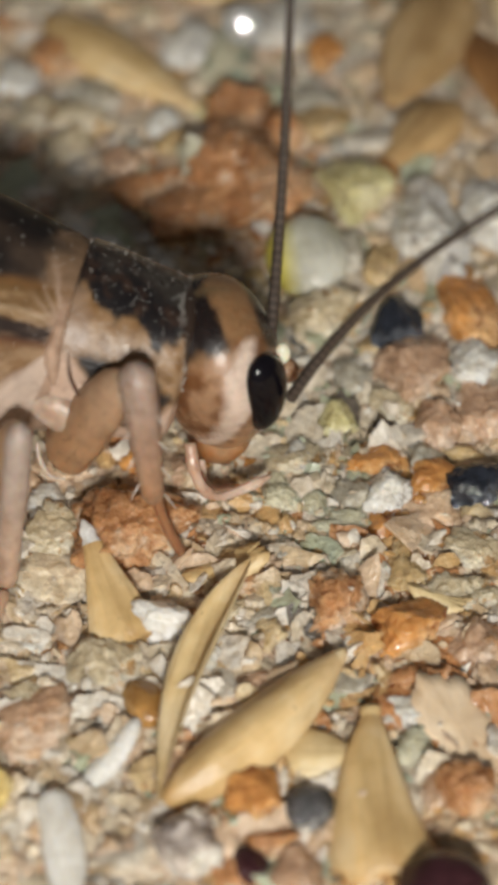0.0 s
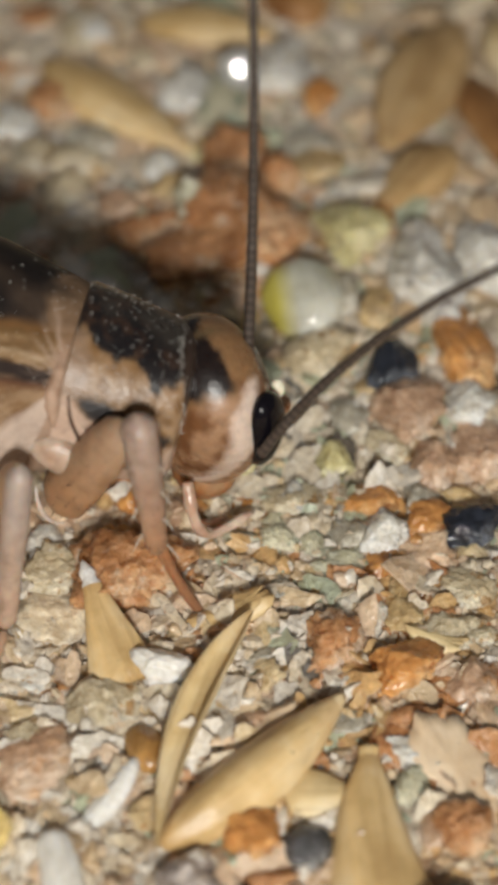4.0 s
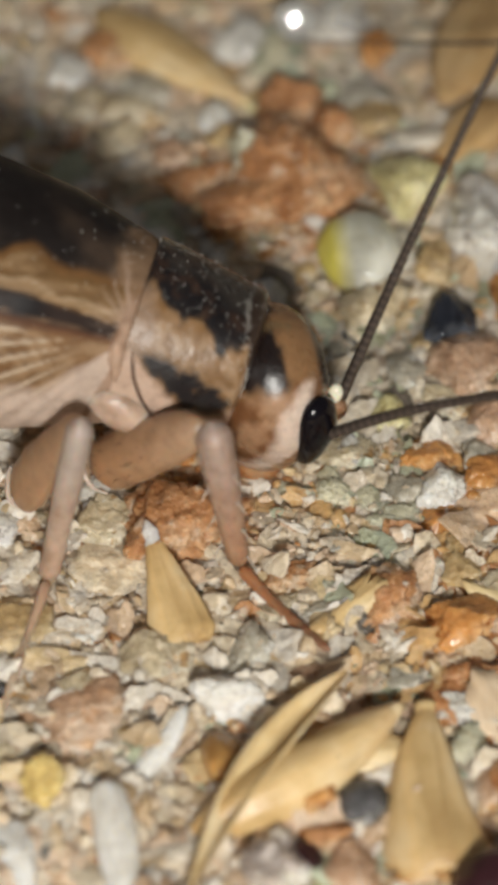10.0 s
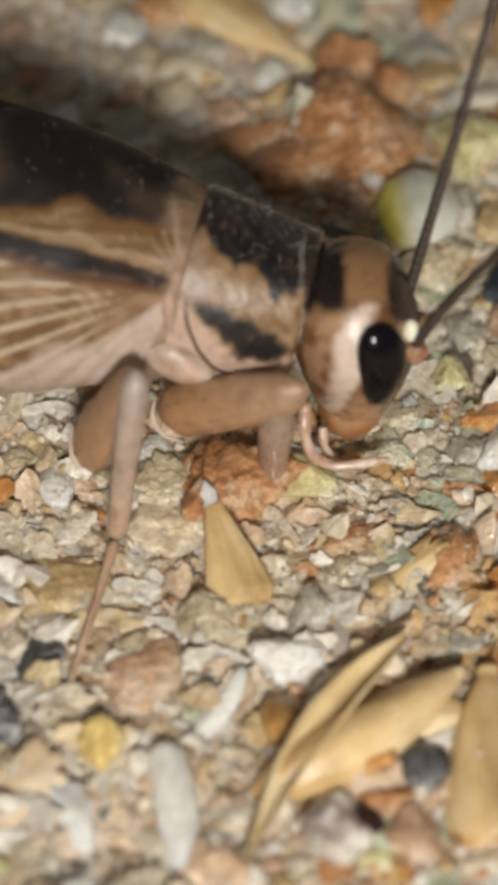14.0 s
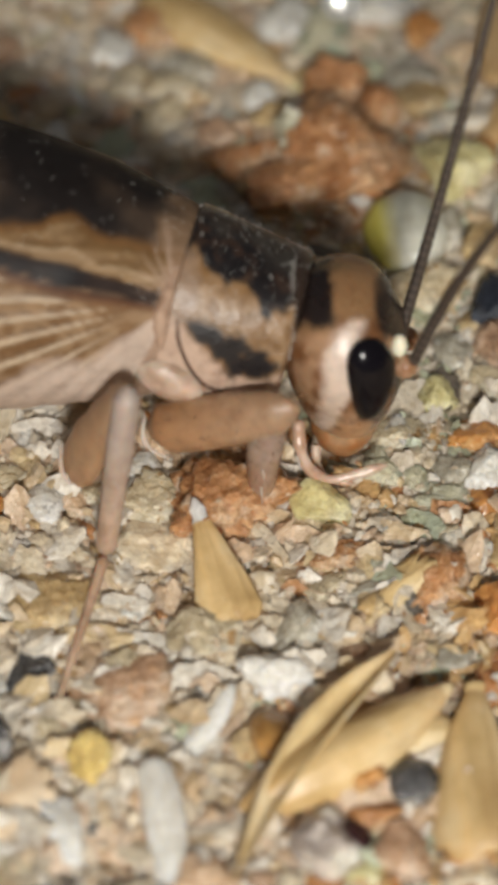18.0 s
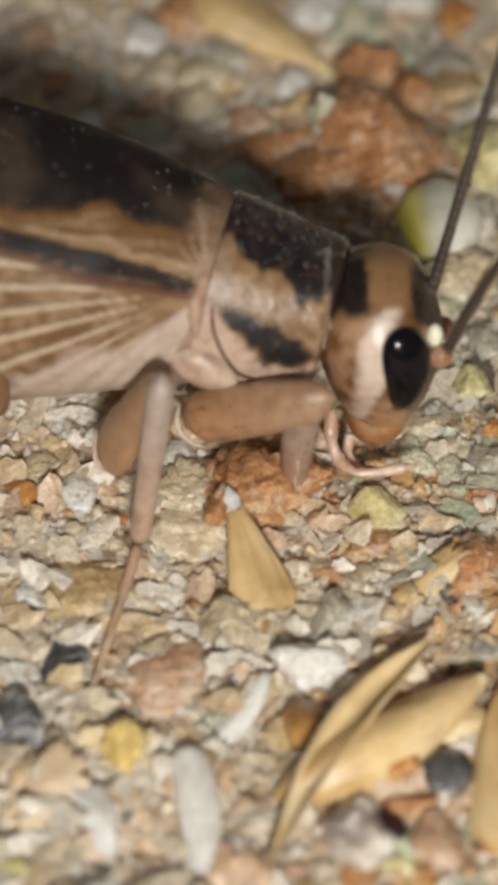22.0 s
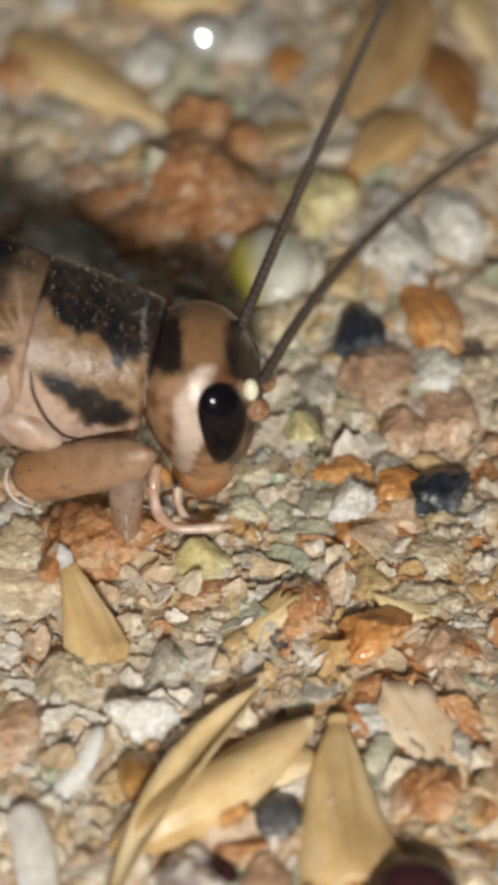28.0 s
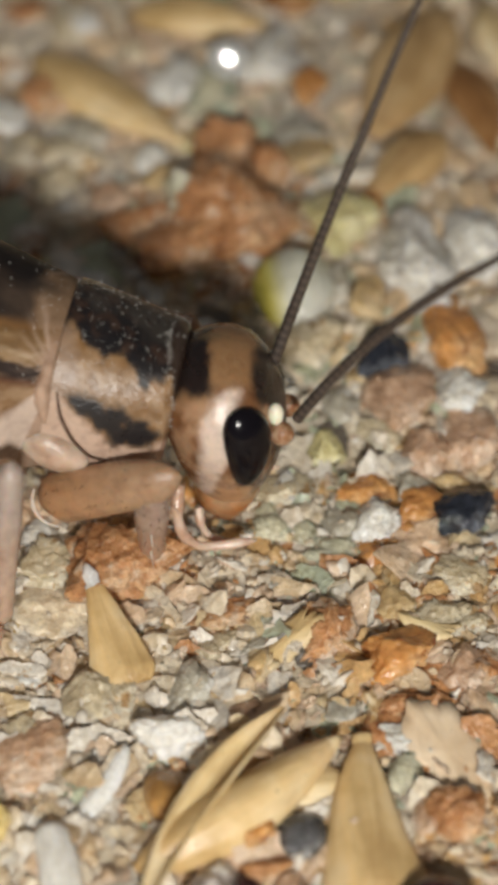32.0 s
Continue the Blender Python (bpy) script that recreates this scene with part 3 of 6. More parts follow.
def wing_tint(p):
    u, v, far, slope = wing_slope(p)
    n = fractal(p, 0.8, 3, 3)
    m = fractal(p, 2.2, 9, 3)
    top = line(u, (-9, 2.9), (-6.4, 2.06), (-5.3, 2.08), (-4.75, 2.36), (-4.1, 1.90), (-3.5, 1.76), (-3.0, 1.64)) + 0.22 * n
    mid = line(u, (-9, 2.5), (-6.2, 1.70), (-4.9, 1.40), (-3.7, 1.10), (-3.0, 0.88)) + 0.06 * n
    low = line(u, (-9, 1.9), (-6.2, 1.14), (-4.9, 0.72), (-3.7, 0.58), (-3.0, 0.48)) + 0.03 * n
    if v > top:
        deep = 0.75 + 1.4 * fractal(p, 0.5, 8, 3) - 0.3 * (v - top - 0.9)
        c = blend((0.075, 0.052, 0.038), (0.020, 0.016, 0.015), deep)
        c = blend((0.20, 0.10, 0.035), c, (v - top) / 0.26)
        c = blend(c, blend((0.26, 0.165, 0.10), (0.060, 0.046, 0.036), (v - 2.25) / 0.5), (u + 2.95 + 0.3 * n) / 0.25)
    elif v > mid:
        q = (v - mid) / (top - mid + 0.01)
        s = fractal((u * 0.5, v * 4.0, 0), 1.0, 31, 2)
        c = blend((0.31, 0.20, 0.105), (0.17, 0.095, 0.037), q * 1.2 + 1.4 * s)
        c = blend(c, (0.50, 0.38, 0.25), (0.10 - abs(q - 0.30 - 0.1 * n)) * 7)
        c = blend(c, (0.17, 0.09, 0.035), (0.07 - abs(q - 0.62)) * 8)
        c = blend(c, (0.17, 0.09, 0.035), (q - 0.86) / 0.14)
    elif v > low:
        q = (v - low) / (mid - low + 0.01)
        c = blend((0.030, 0.018, 0.014), BLACK, 0.5 + n)
        c = blend(c, (0.13, 0.06, 0.03), (0.32 - q) / 0.25)
        c = blend(c, (0.30, 0.19, 0.11), (0.06 - abs(q - 0.30)) * 9)
        c = blend(c, (0.15, 0.08, 0.03), (q - 0.90) / 0.1)
    else:
        rib = 0.5 + 0.5 * math.cos(radians(slope * 52 + 25 * n))
        c = blend((0.34, 0.22, 0.125), (0.21, 0.115, 0.052), 0.55 + 1.8 * m + 0.5 * n)
        fade = min(1.0, max(0.0, (far - 0.9) / 1.2))
        c = blend(c, (0.60, 0.49, 0.36), rib**5 * fade)
        c = blend(c, (0.11, 0.06, 0.03), (0.5 - 0.5 * math.cos(radians(slope * 52 + 70))) ** 8 * 0.6 * fade)
        c = blend(c, (0.60, 0.48, 0.40), (-slope - 22 - 14 * max(0.0, 1 - far / 2.6) + 8 * n) / 9)
        c = blend(c, (0.17, 0.085, 0.04), (0.13 - (low - v)) / 0.1)
    hinge = 0.75 - far * 1.5 - abs(v - 1.0) * 0.8
    c = blend(c, (0.38, 0.245, 0.165), hinge * 1.6)
    rays = (0.5 + 0.5 * math.cos(radians(slope * 26 + 60 * m))) ** 2
    c = blend(c, (0.52, 0.38, 0.29), (1.0 - far * 0.85 - abs(v - 1.05) * 0.45) * rays)
    c = c if slope > -62 else blend(c, FLESH, 0.6)
    return tuple(0.84 * q for q in c)


def pronotum_tint(p):
    u, v = profile(*p)
    n = fractal(p, 1.1, 5, 4)
    m = fractal(p, 3.2, 6, 3)
    edge = line(u, (-2.6, 2.1), (-2.14, 1.80), (-1.77, 1.22), (-1.5, 0.98), (-1.04, 1.08), (-0.8, 0.62), (-0.6, 0.25), (-0.3, 0.38), (0.0, 0.55)) + 0.20 * m + 0.10 * n
    c = blend((0.24, 0.135, 0.060), (0.36, 0.235, 0.135), 0.5 + 1.8 * m)
    c = blend(c, (0.27, 0.135, 0.04), (0.45 - abs(v - edge + 0.1)) * 1.2)
    c = blend(c, blend(BLACK, (0.050, 0.028, 0.019), 0.3 + 1.6 * m), (v - edge) / 0.24 + 0.5)
    if v > edge + 0.6:
        c = blend(c, (0.055, 0.046, 0.038), (v - edge - 0.6) + n)
    band = line(u, (-2.45, 0.42), (-2.0, 0.0), (-1.5, -0.37), (-1.0, -0.61), (-0.4, -0.76)) + 0.08 * n
    half = line(u, (-2.6, 0.0), (-2.4, 0.12), (-2.0, 0.30), (-1.5, 0.40), (-1.0, 0.38), (-0.5, 0.22), (-0.25, 0.0)) * (1 + 0.5 * m) + 0.05 * n
    c = blend(c, (0.62, 0.45, 0.35), (band - 0.8 * half - v) / 0.2)
    c = blend(c, (0.024, 0.021, 0.022), (half - abs(v - band) + 0.10 * m) / 0.26 + 0.45)
    c = blend(c, blend((0.30, 0.195, 0.125), (0.050, 0.040, 0.033), (v - 1.5) / 0.4), (-2.02 - u + 0.3 * n) / 0.3 * (v > 0.3))
    c = blend(c, (0.045, 0.028, 0.020), (u + 0.06) / 0.10)
    return tuple(0.86 * q for q in c)


def head_tint(p):
    u, v = profile(*p)
    n = fractal(p, 1.2, 15, 3)
    m = fractal(p, 3.0, 25, 3)
    c = blend((0.17, 0.075, 0.030), (0.36, 0.215, 0.125), 0.5 + 1.8 * n + 1.0 * m)
    mid = line(v, (-2.3, 0.60), (-1.9, 0.76), (-1.34, 0.92), (-0.85, 0.88), (-0.37, 1.00), (0.2, 1.34), (0.5, 1.50))
    half = line(v, (-2.5, 0.0), (-2.0, 0.22), (-1.4, 0.34), (-0.85, 0.38), (-0.37, 0.34), (0.2, 0.22), (0.45, 0.0))
    c = blend(c, (0.62, 0.50, 0.42), (half - abs(u - mid) + 0.10 * m) / 0.26 + 0.35 if half > 0 else 0)
    if v > -0.1:
        c = blend(c, (0.27, 0.15, 0.07), (v - 0.15 + 0.3 * (u < 0.95)) / 0.25)
        c = blend(c, (0.016, 0.010, 0.009), min((0.58 - abs(u - 0.36 + 0.15 * m)) / 0.22, (v - 0.02 + 0.12 * m) / 0.2))
        front = line(v, (-0.1, 1.85), (0.1, 1.70), (0.4, 1.60), (0.8, 1.66), (1.2, 1.70), (1.5, 1.55))
        c = blend(c, (0.022, 0.014, 0.011), (u - front + 0.14 * m) / 0.24)
        c = blend(c, (0.16, 0.11, 0.055), (v - 1.28) / 0.2)
    elif v > -1.5:
        c = blend(c, (0.045, 0.026, 0.018), (u - 2.12) / 0.12)
    if v < -1.55:
        c = blend(c, (0.075, 0.035, 0.018), min((-1.55 - v) / 0.2, (u - 1.35) / 0.15))
        c = blend(c, (0.44, 0.25, 0.13), min((-1.92 - v + 0.2 * m) / 0.12, (u - 0.9) / 0.2))
        c = blend(c, (0.40, 0.17, 0.05), (-2.35 - v) / 0.3)
    return c


def tube(points, radii, around=14, seed=0, bumpy=0.05):
    """Rounded limb along a line of points."""
    pts = [Vector(p) for p in points]
    v, f = [], []
    side = None
    for i, p in enumerate(pts):
        d = (pts[min(i + 1, len(pts) - 1)] - pts[max(i - 1, 0)]).normalized()
        side = d.orthogonal().normalized() if side is None else (side - d * side.dot(d)).normalized()
        up = d.cross(side)
        for j in range(around):
            a = 2 * math.pi * j / around
            r = radii[i] * (1 + bumpy * fractal((i * 0.7, math.cos(a), math.sin(a)), 0.8, seed, 2))
            v.append(tuple(p + (side * math.cos(a) + up * math.sin(a)) * r))
    n = len(pts)
    for i in range(n - 1):
        for j in range(around):
            a, b = i * around + j, i * around + (j + 1) % around
            f.append((a, b, b + around, a + around))
    f += [tuple(range(around))[::-1], tuple((n - 1) * around + j for j in range(around))]
    return np.array(v), f


def limb(length, radius, seed, taper=(0.7, 1.0, 0.8), steps=16, flat=1.0, bend=0.0):
    """A limb along +x from 0 to length."""
    s = np.linspace(0, 1, steps)
    r = np.interp(s, np.linspace(0, 1, len(taper)), taper) * radius
    r = r * np.minimum(1, np.sqrt(np.maximum(0.02, np.minimum(s, 1 - s) * length / radius * 1.2)))
    v, f = tube([(q * length, 0, bend * math.sin(math.pi * q)) for q in s], r, 16, seed)
    v[:, 1] *= flat
    return v, f


def skin_of(v, base, tip, seed, spots=0.25):
    base, tip = (tuple(0.86 * q for q in c) for c in (base, tip))
    lo, hi = v[:, 0].min(), v[:, 0].max()
    return [blend(blend(base, tip, (p[0] - lo) / (hi - lo)), (0.22, 0.12, 0.06), spots * (0.5 + 2 * fractal(p, 1.5, seed, 3))) for p in v]


def aim(a, b, twist=0.0):
    """The pose of a limb that runs along +x from a to b (millimetres)."""
    a, b = Vector(a), Vector(b)
    turn = (b - a).to_track_quat("X", "Z").to_matrix().to_4x4()
    return Matrix.Translation(a * MM) @ turn @ pose(0, 0, 0, twist)


PIVOT = Vector((0.11, 0.00, 3.44))
BODY_RINGS = [
    (-1.33, 3.36, 1.43, 1.51),
    (-2.01, 3.34, 1.68, 1.77),
    (-2.70, 3.31, 1.95, 2.01),
    (-4.29, 3.11, 2.45, 2.50),
    (-5.75, 2.82, 2.77, 2.83),
    (-7.50, 2.78, 2.87, 2.87),
    (-9.82, 2.83, 3.05, 2.90),
    (-12.71, 2.68, 2.75, 2.47),
    (-15.60, 2.53, 2.20, 1.98),
    (-17.93, 2.37, 1.46, 1.32),
    (-18.85, 2.33, 0.49, 0.44),
]
COLLAR_RINGS = [
    (-2.46, 3.43, 1.40, 1.45),
    (-2.44, 3.43, 1.86, 1.90),
    (-1.85, 3.41, 1.80, 1.87),
    (-1.21, 3.38, 1.72, 1.80),
    (-0.64, 3.41, 1.60, 1.70),
    (-0.18, 3.44, 1.48, 1.60),
    (-0.02, 3.44, 1.40, 1.52),
    (0.05, 3.44, 1.15, 1.20),
]
RIM = [(-2.19, -1.90, 4.31), (-2.06, -2.00, 3.88), (-1.75, -1.95, 3.33), (-1.35, -1.75, 2.84), (-0.79, -1.55, 2.72), (-0.06, -1.30, 2.81)]
LEG_STANCES = (
    ((-1.99, -1.50, 1.31), (-0.91, -2.40, 4.91), (-0.04, -2.20, 1.98), (1.00, -1.93, 0.17)),
    ((-2.11, -1.50, 0.91), (-0.26, -2.60, 3.63), (1.09, -2.60, 0.30), (3.18, -4.07, 0.15)),
    ((-2.15, -1.60, 1.30), (-0.05, -2.20, 3.00), (0.39, -1.20, -0.20), (2.69, -2.59, 0.36)),
)
MID_LEG = ((-3.42, -2.10, 0.05), (-2.69, -3.20, 3.48), (-2.30, -3.40, -0.57), (-2.32, -6.66, -1.50))
MID_LEG_FAR = ((-3.52, 1.80, 0.43), (-2.69, 3.20, 3.48), (-2.30, 3.40, 0.65), (-2.32, 6.66, 1.02))
FRONT_LEG_FAR = ((-2.11, 1.50, 0.91), (-0.26, 2.60, 3.63), (1.09, 3.00, 1.23), (3.18, 3.60, 1.46))
ANTENNA_LENGTH = 14.0


def hairs(verts, faces, pick, count, seed, length):
    """Short stiff hairs standing on a skin."""
    rng = np.random.RandomState(seed)
    v, f = [], []
    quads = [q for q in faces if len(q) == 4 and pick(*verts[q[0]])]
    for _ in range(count):
        q = quads[rng.randint(len(quads))]
        p = verts[list(q)]
        n = np.cross(p[1] - p[0], p[3] - p[0])
        n = n / (np.linalg.norm(n) + 1e-9)
        o = p.mean(0)
        t = (p[1] - p[0]) / (np.linalg.norm(p[1] - p[0]) + 1e-9)
        tip = o + (n + rng.normal(size=3) * 0.5) * length * rng.uniform(0.5, 1.3)
        w = 0.008
        k = len(v)
        v += [o + t * w, o - t * w, o + np.cross(n, t) * w * 1.5, tip]
        f += [(k, k + 1, k + 3), (k + 1, k + 2, k + 3), (k + 2, k, k + 3)]
    return np.array(v), f


def dust(verts, faces, pick, count, seed):
    """Tiny specks lying on a skin."""
    rng = np.random.RandomState(seed)
    ball, tri = BALL[1]
    quads = [q for q in faces if len(q) == 4 and pick(*verts[q[0]])]
    v, f = [], []
    for k in range(count):
        q = verts[list(quads[rng.randint(len(quads))])].mean(0)
        v.append(ball * rng.uniform(0.006, 0.014) + q)
        f += [tuple(np.array(t) + k * len(ball)) for t in tri]
    return np.concatenate(v), [tuple(int(i) for i in t) for t in f]


PALPS = []


def build_cricket():
    root = new("cricket")
    root.matrix_basis = pose(-0.00068, -0.00104, 0.00014, -12, 11, -11)
    tagged(root, "banded brown, black and cream cricket feeding on gravel", "cricket")
    # abdomen under folded wings
    v, f = loft(BODY_RINGS, 280, 220, 2.15, 1.7)
    for k, p in enumerate(v):
        u, w, far, slope = wing_slope(p)
        if slope < 5 and p[1] < 0:
            v[k, 1] -= 0.022 * math.cos(radians(slope * 52)) * min(1.0, max(0.0, far - 1.0))
    tint = np.array([wing_tint(p) for p in v])
    v0, f0 = v, f
    mid = [(np.mean([v[k, 1] for k in q]), np.mean([v[k, 2] for k in q]), q) for q in f]
    low = np.median(v[:, 2]) - 0.9
    for nm, label, pick in (
        ("forewing", "folded brown wing with dark stripes and fanned veins", [q for y, z, q in mid if y < 0 and z > low]),
        ("forewing", "", [q for y, z, q in mid if y >= 0 and z > low]),
        ("abdomen", "soft pinkish tan underside", [q for y, z, q in mid if z <= low]),
    ):
        used = sorted({k for q in pick for k in q})
        part(nm, *only(v, pick), MAT["wing"], root, label, tint[used])
    # collar shield
    v, f = loft(COLLAR_RINGS, 90, 120, 2.2)
    part("pronotum", v, f, MAT["skin"], root, "black and tan marbled neck shield with pale hairs", [pronotum_tint(p) for p in v])
    hv, hf = hairs(v, f, lambda x, y, z: profile(x, y, z)[1] > 0.2 or -0.35 < x < -0.1, 330, 4, 0.05)
    v2, f2 = hairs(v, f, lambda x, y, z: -0.12 < profile(x, y, z)[0] < 0.0 and y < 0.1, 130, 14, 0.06)
    hf = hf + [tuple(k + len(hv) for k in q) for q in f2]
    hv = np.concatenate([hv, v2])
    part("bristles", hv, hf, MAT["bristle"], root, "short pale bristles", smooth=False)
    v, f = tube(smooth_line(RIM, 40), np.interp(np.linspace(0, 1, 40), [0, 0.15, 0.8, 1], [0.015, 0.030, 0.030, 0.015]), 10, 6)
    part("pronotum_rim", v, f, MAT["skin"], root, "dark raised rim of the neck shield", [(0.07, 0.04, 0.028)] * len(v))
    fold = [(-2.60, -0.85, 5.02), (-2.54, -1.10, 4.88), (-2.50, -1.40, 4.60), (-2.52, -1.68, 4.24), (-2.44, -1.80, 3.86), (-2.34, -1.86, 3.50)]
    v, f = tube(smooth_line(fold, 40), np.interp(np.linspace(0, 1, 40), [0, 0.3, 0.55, 0.75, 1], [0.02, 0.09, 0.16, 0.17, 0.04]), 14, 8, 0.2)
    part("wing_hinge", v, f, MAT["wing"], root, "pale rosy fold where the wing joins", [blend((0.24, 0.14, 0.085), (0.46, 0.32, 0.235), 0.5 - 0.8 * (p[2] - 4.7) + 1.2 * fractal(p, 2.5, 6)) for p in v])
    dv, df = dust(v0, f0, lambda x, y, z: x > -7 and y < 1 and wing_slope((x, y, z))[3] > -8, 260, 12)
    part("dust", dv, df, MAT["bristle"], root, "tiny pale dust specks", smooth=False)
    # head on its pivot
    hv, hf = BALL[4]
    rows = []
    for p in hv:
        x, y, z = p
        jaw = 1 - 0.40 * max(0, -z) ** 1.5
        rows.append((0.98 + x * (1.26 if x > 0 else 1.46) * (1 - 0.18 * max(0, -z)) + 0.22 * max(0, -z), y * 1.62 * jaw, 0.10 + z * (1.66 if z > 0 else 2.25) - (0.50 if x > 0 else 0.36) * x))
    hv = np.array(rows)
    head = part("head", hv, hf, MAT["head"], root, "shiny tan head with black crown bands", [head_tint(p + np.array(PIVOT) * (1, 1, 1)) for p in hv], Matrix.Translation(PIVOT * MM))
    ev, ef = BALL[3]
    bean = np.array([(x * (1 + 0.20 * z) * 0.50 - 0.12 * z * z, y * 0.40, z * 0.92) for x, y, z in BALL[4][0]])
    for side in (-1, 1):
        low = 0.0 if side < 0 else 0.35
        part("eye", bean, BALL[4][1], MAT["eye"], head, "glossy black bean-shaped eye", None, Matrix.Translation(Vector((1.55, side * 1.26, 0.32 - low)) * MM) @ pose(0, 0, 0, side * 10, -12, -side * 40))
        part("antenna_socket", ev * (0.25, 0.24, 0.25), ef, MAT["leg"], head, "shiny amber antenna socket", [blend((0.26, 0.13, 0.06), (0.40, 0.26, 0.17), 0.5 + 2 * fractal(p, 2, 3)) for p in ev], Matrix.Translation(Vector((2.14, side * 0.70, 0.40 - low)) * MM))
    part("ocellus", ev * (0.16, 0.16, 0.25), ef, MAT["ocellus"], head, "small cream spot", None, Matrix.Translation(Vector((1.92, -0.72, 0.84)) * MM) @ pose(0, 0, 0, 0, -14, 0))
    jaw = ev * (0.66, 0.78, 0.70)
    jaw = np.array([p * (1 + 0.10 * fractal(p, 1.6, 4, 3)) for p in jaw])
    part("jaw", jaw, ef, MAT["leg"], head, "amber brown chewing jaw", [blend((0.40, 0.24, 0.13), (0.28, 0.115, 0.035), 0.5 - 0.9 * p[2] + 1.2 * fractal(p, 1.5, 4)) for p in jaw], Matrix.Translation(Vector((1.42, -0.08, -1.72)) * MM) @ pose(0, 0, 0, 0, 18, 0))
    for side in (-1, 1):
        lines = (
            [(0.45, side * 1.05, -1.30), (0.55, side * 1.35, -1.70), (0.80, side * 1.55, -2.12), (1.25, side * 1.5, -2.38), (1.80, side * 1.35, -2.22), (2.35, side * 1.2, -1.98)],
            [(0.95, side * 0.70, -2.05), (1.05, side * 0.85, -2.35), (1.25, side * 0.9, -2.60), (1.60, side * 0.85, -2.72), (1.95, side * 0.8, -2.66)],
        )
        for k, path in enumerate(lines):
            v, f = tube(smooth_line(path, 30), np.interp(np.linspace(0, 1, 30), [0, 0.2, 0.26, 0.48, 0.53, 0.9, 1], np.array([0.12, 0.15, 0.10, 0.13, 0.085, 0.11, 0.03]) * (1 - 0.25 * k)), 12, 5)
            palp = part("palp", v, f, MAT["palp"], head, "pale pink jointed palp", [blend((0.50, 0.33, 0.24), (0.66, 0.52, 0.43), 0.5 + 1.5 * fractal(p, 1, 7)) for p in v])
            PALPS.append((palp, Vector(path[0])))
    # feelers, segmented, tapering
    made = {"head": head}
    for key, curve in (("near", 0.9), ("far", 0.15)):
        n = 150
        pts = [(ANTENNA_LENGTH * i / n, 0, curve * (q - q * q)) for i in range(n + 1) for q in (ANTENNA_LENGTH * i / n / 5.5,)]
        rad = [(0.115 - 0.075 * (i / n)) * (1.0 + 0.10 * (i % 2)) for i in range(n + 1)]
        v, f = tube(pts, rad, 10, 3, 0.02)
        c = [blend((0.028, 0.021, 0.017), (0.085, 0.064, 0.052), (i // 10) % 2) for i in range(len(v))]
        made[key] = part("antenna", v, f, MAT["feeler"], root, "long dark brown ringed antenna", c)
    # near front leg
    fem, tib, tar = [(Vector(LEG_STANCES[1][k + 1]) - Vector(LEG_STANCES[1][k])).length for k in range(3)]
    v, f = limb(fem, 0.58, 21, (0.95, 1.02, 0.92, 0.66), 24, 0.72)
    made["femur"] = part("front_femur", v, f, MAT["leg"], root, "rounded tan front thigh", skin_of(v, (0.43, 0.235, 0.115), (0.44, 0.29, 0.185), 2, 0.4))
    hv, hf = hairs(v, f, lambda x, y, z: True, 160, 8, 0.10)
    part("bristles", hv, hf, MAT["dark_bristle"], made["femur"], "fine dark bristles", smooth=False)
    v, f = limb(tib, 0.32, 22, (1.15, 1.12, 0.85, 0.70), 24)
    made["tibia"] = part("front_tibia", v, f, MAT["leg"], root, "greyish pink front shin", skin_of(v, (0.44, 0.34, 0.29), (0.42, 0.24, 0.14), 3))
    hv, hf = hairs(v, f, lambda x, y, z: True, 120, 9, 0.12)
    part("bristles", hv, hf, MAT["dark_bristle"], made["tibia"], "fine dark bristles", smooth=False)
    for k in range(7):
        q, side = 0.30 + 0.1 * k, 0.22 * (-1) ** k
        a = (q * tib, -0.12, side)
        v, f = tube(smooth_line([a, (q * tib + 0.12, -0.25, side * 1.6), (q * tib + 0.26, -0.34, side * 2.0)], 6), [0.030, 0.026, 0.021, 0.016, 0.011, 0.004], 6, k)
        part("spine", v, f, MAT["palp"], made["tibia"], "short pale leg spine", [(0.50, 0.40, 0.33)] * len(v))
    v, f = limb(tar, 0.15, 23, (1.0, 0.7, 0.8, 0.4), 24, 1.0, -0.1)
    made["tarsus"] = part("front_tarsus", v, f, MAT["leg"], root, "thin reddish brown foot", skin_of(v, (0.40, 0.19, 0.09), (0.26, 0.13, 0.07), 4))
    # joint rim; its pale crescent also stands in for the thigh's highlight
    v, f = tube(smooth_line([(0.30, -0.34, 0.46), (0.14, -0.38, 0.24), (0.08, -0.40, -0.06), (0.18, -0.37, -0.34), (0.40, -0.31, -0.50)], 24), np.interp(np.linspace(0, 1, 24), [0, 0.4, 1], [0.02, 0.06, 0.02]), 8, 5)
    part("trochanter", v, f, MAT["palp"], made["femur"], "pale shiny joint rim", [(0.62, 0.49, 0.42)] * len(v))
    # near middle leg, and the legs of the far side
    hip, knee, ankle, toe = MID_LEG
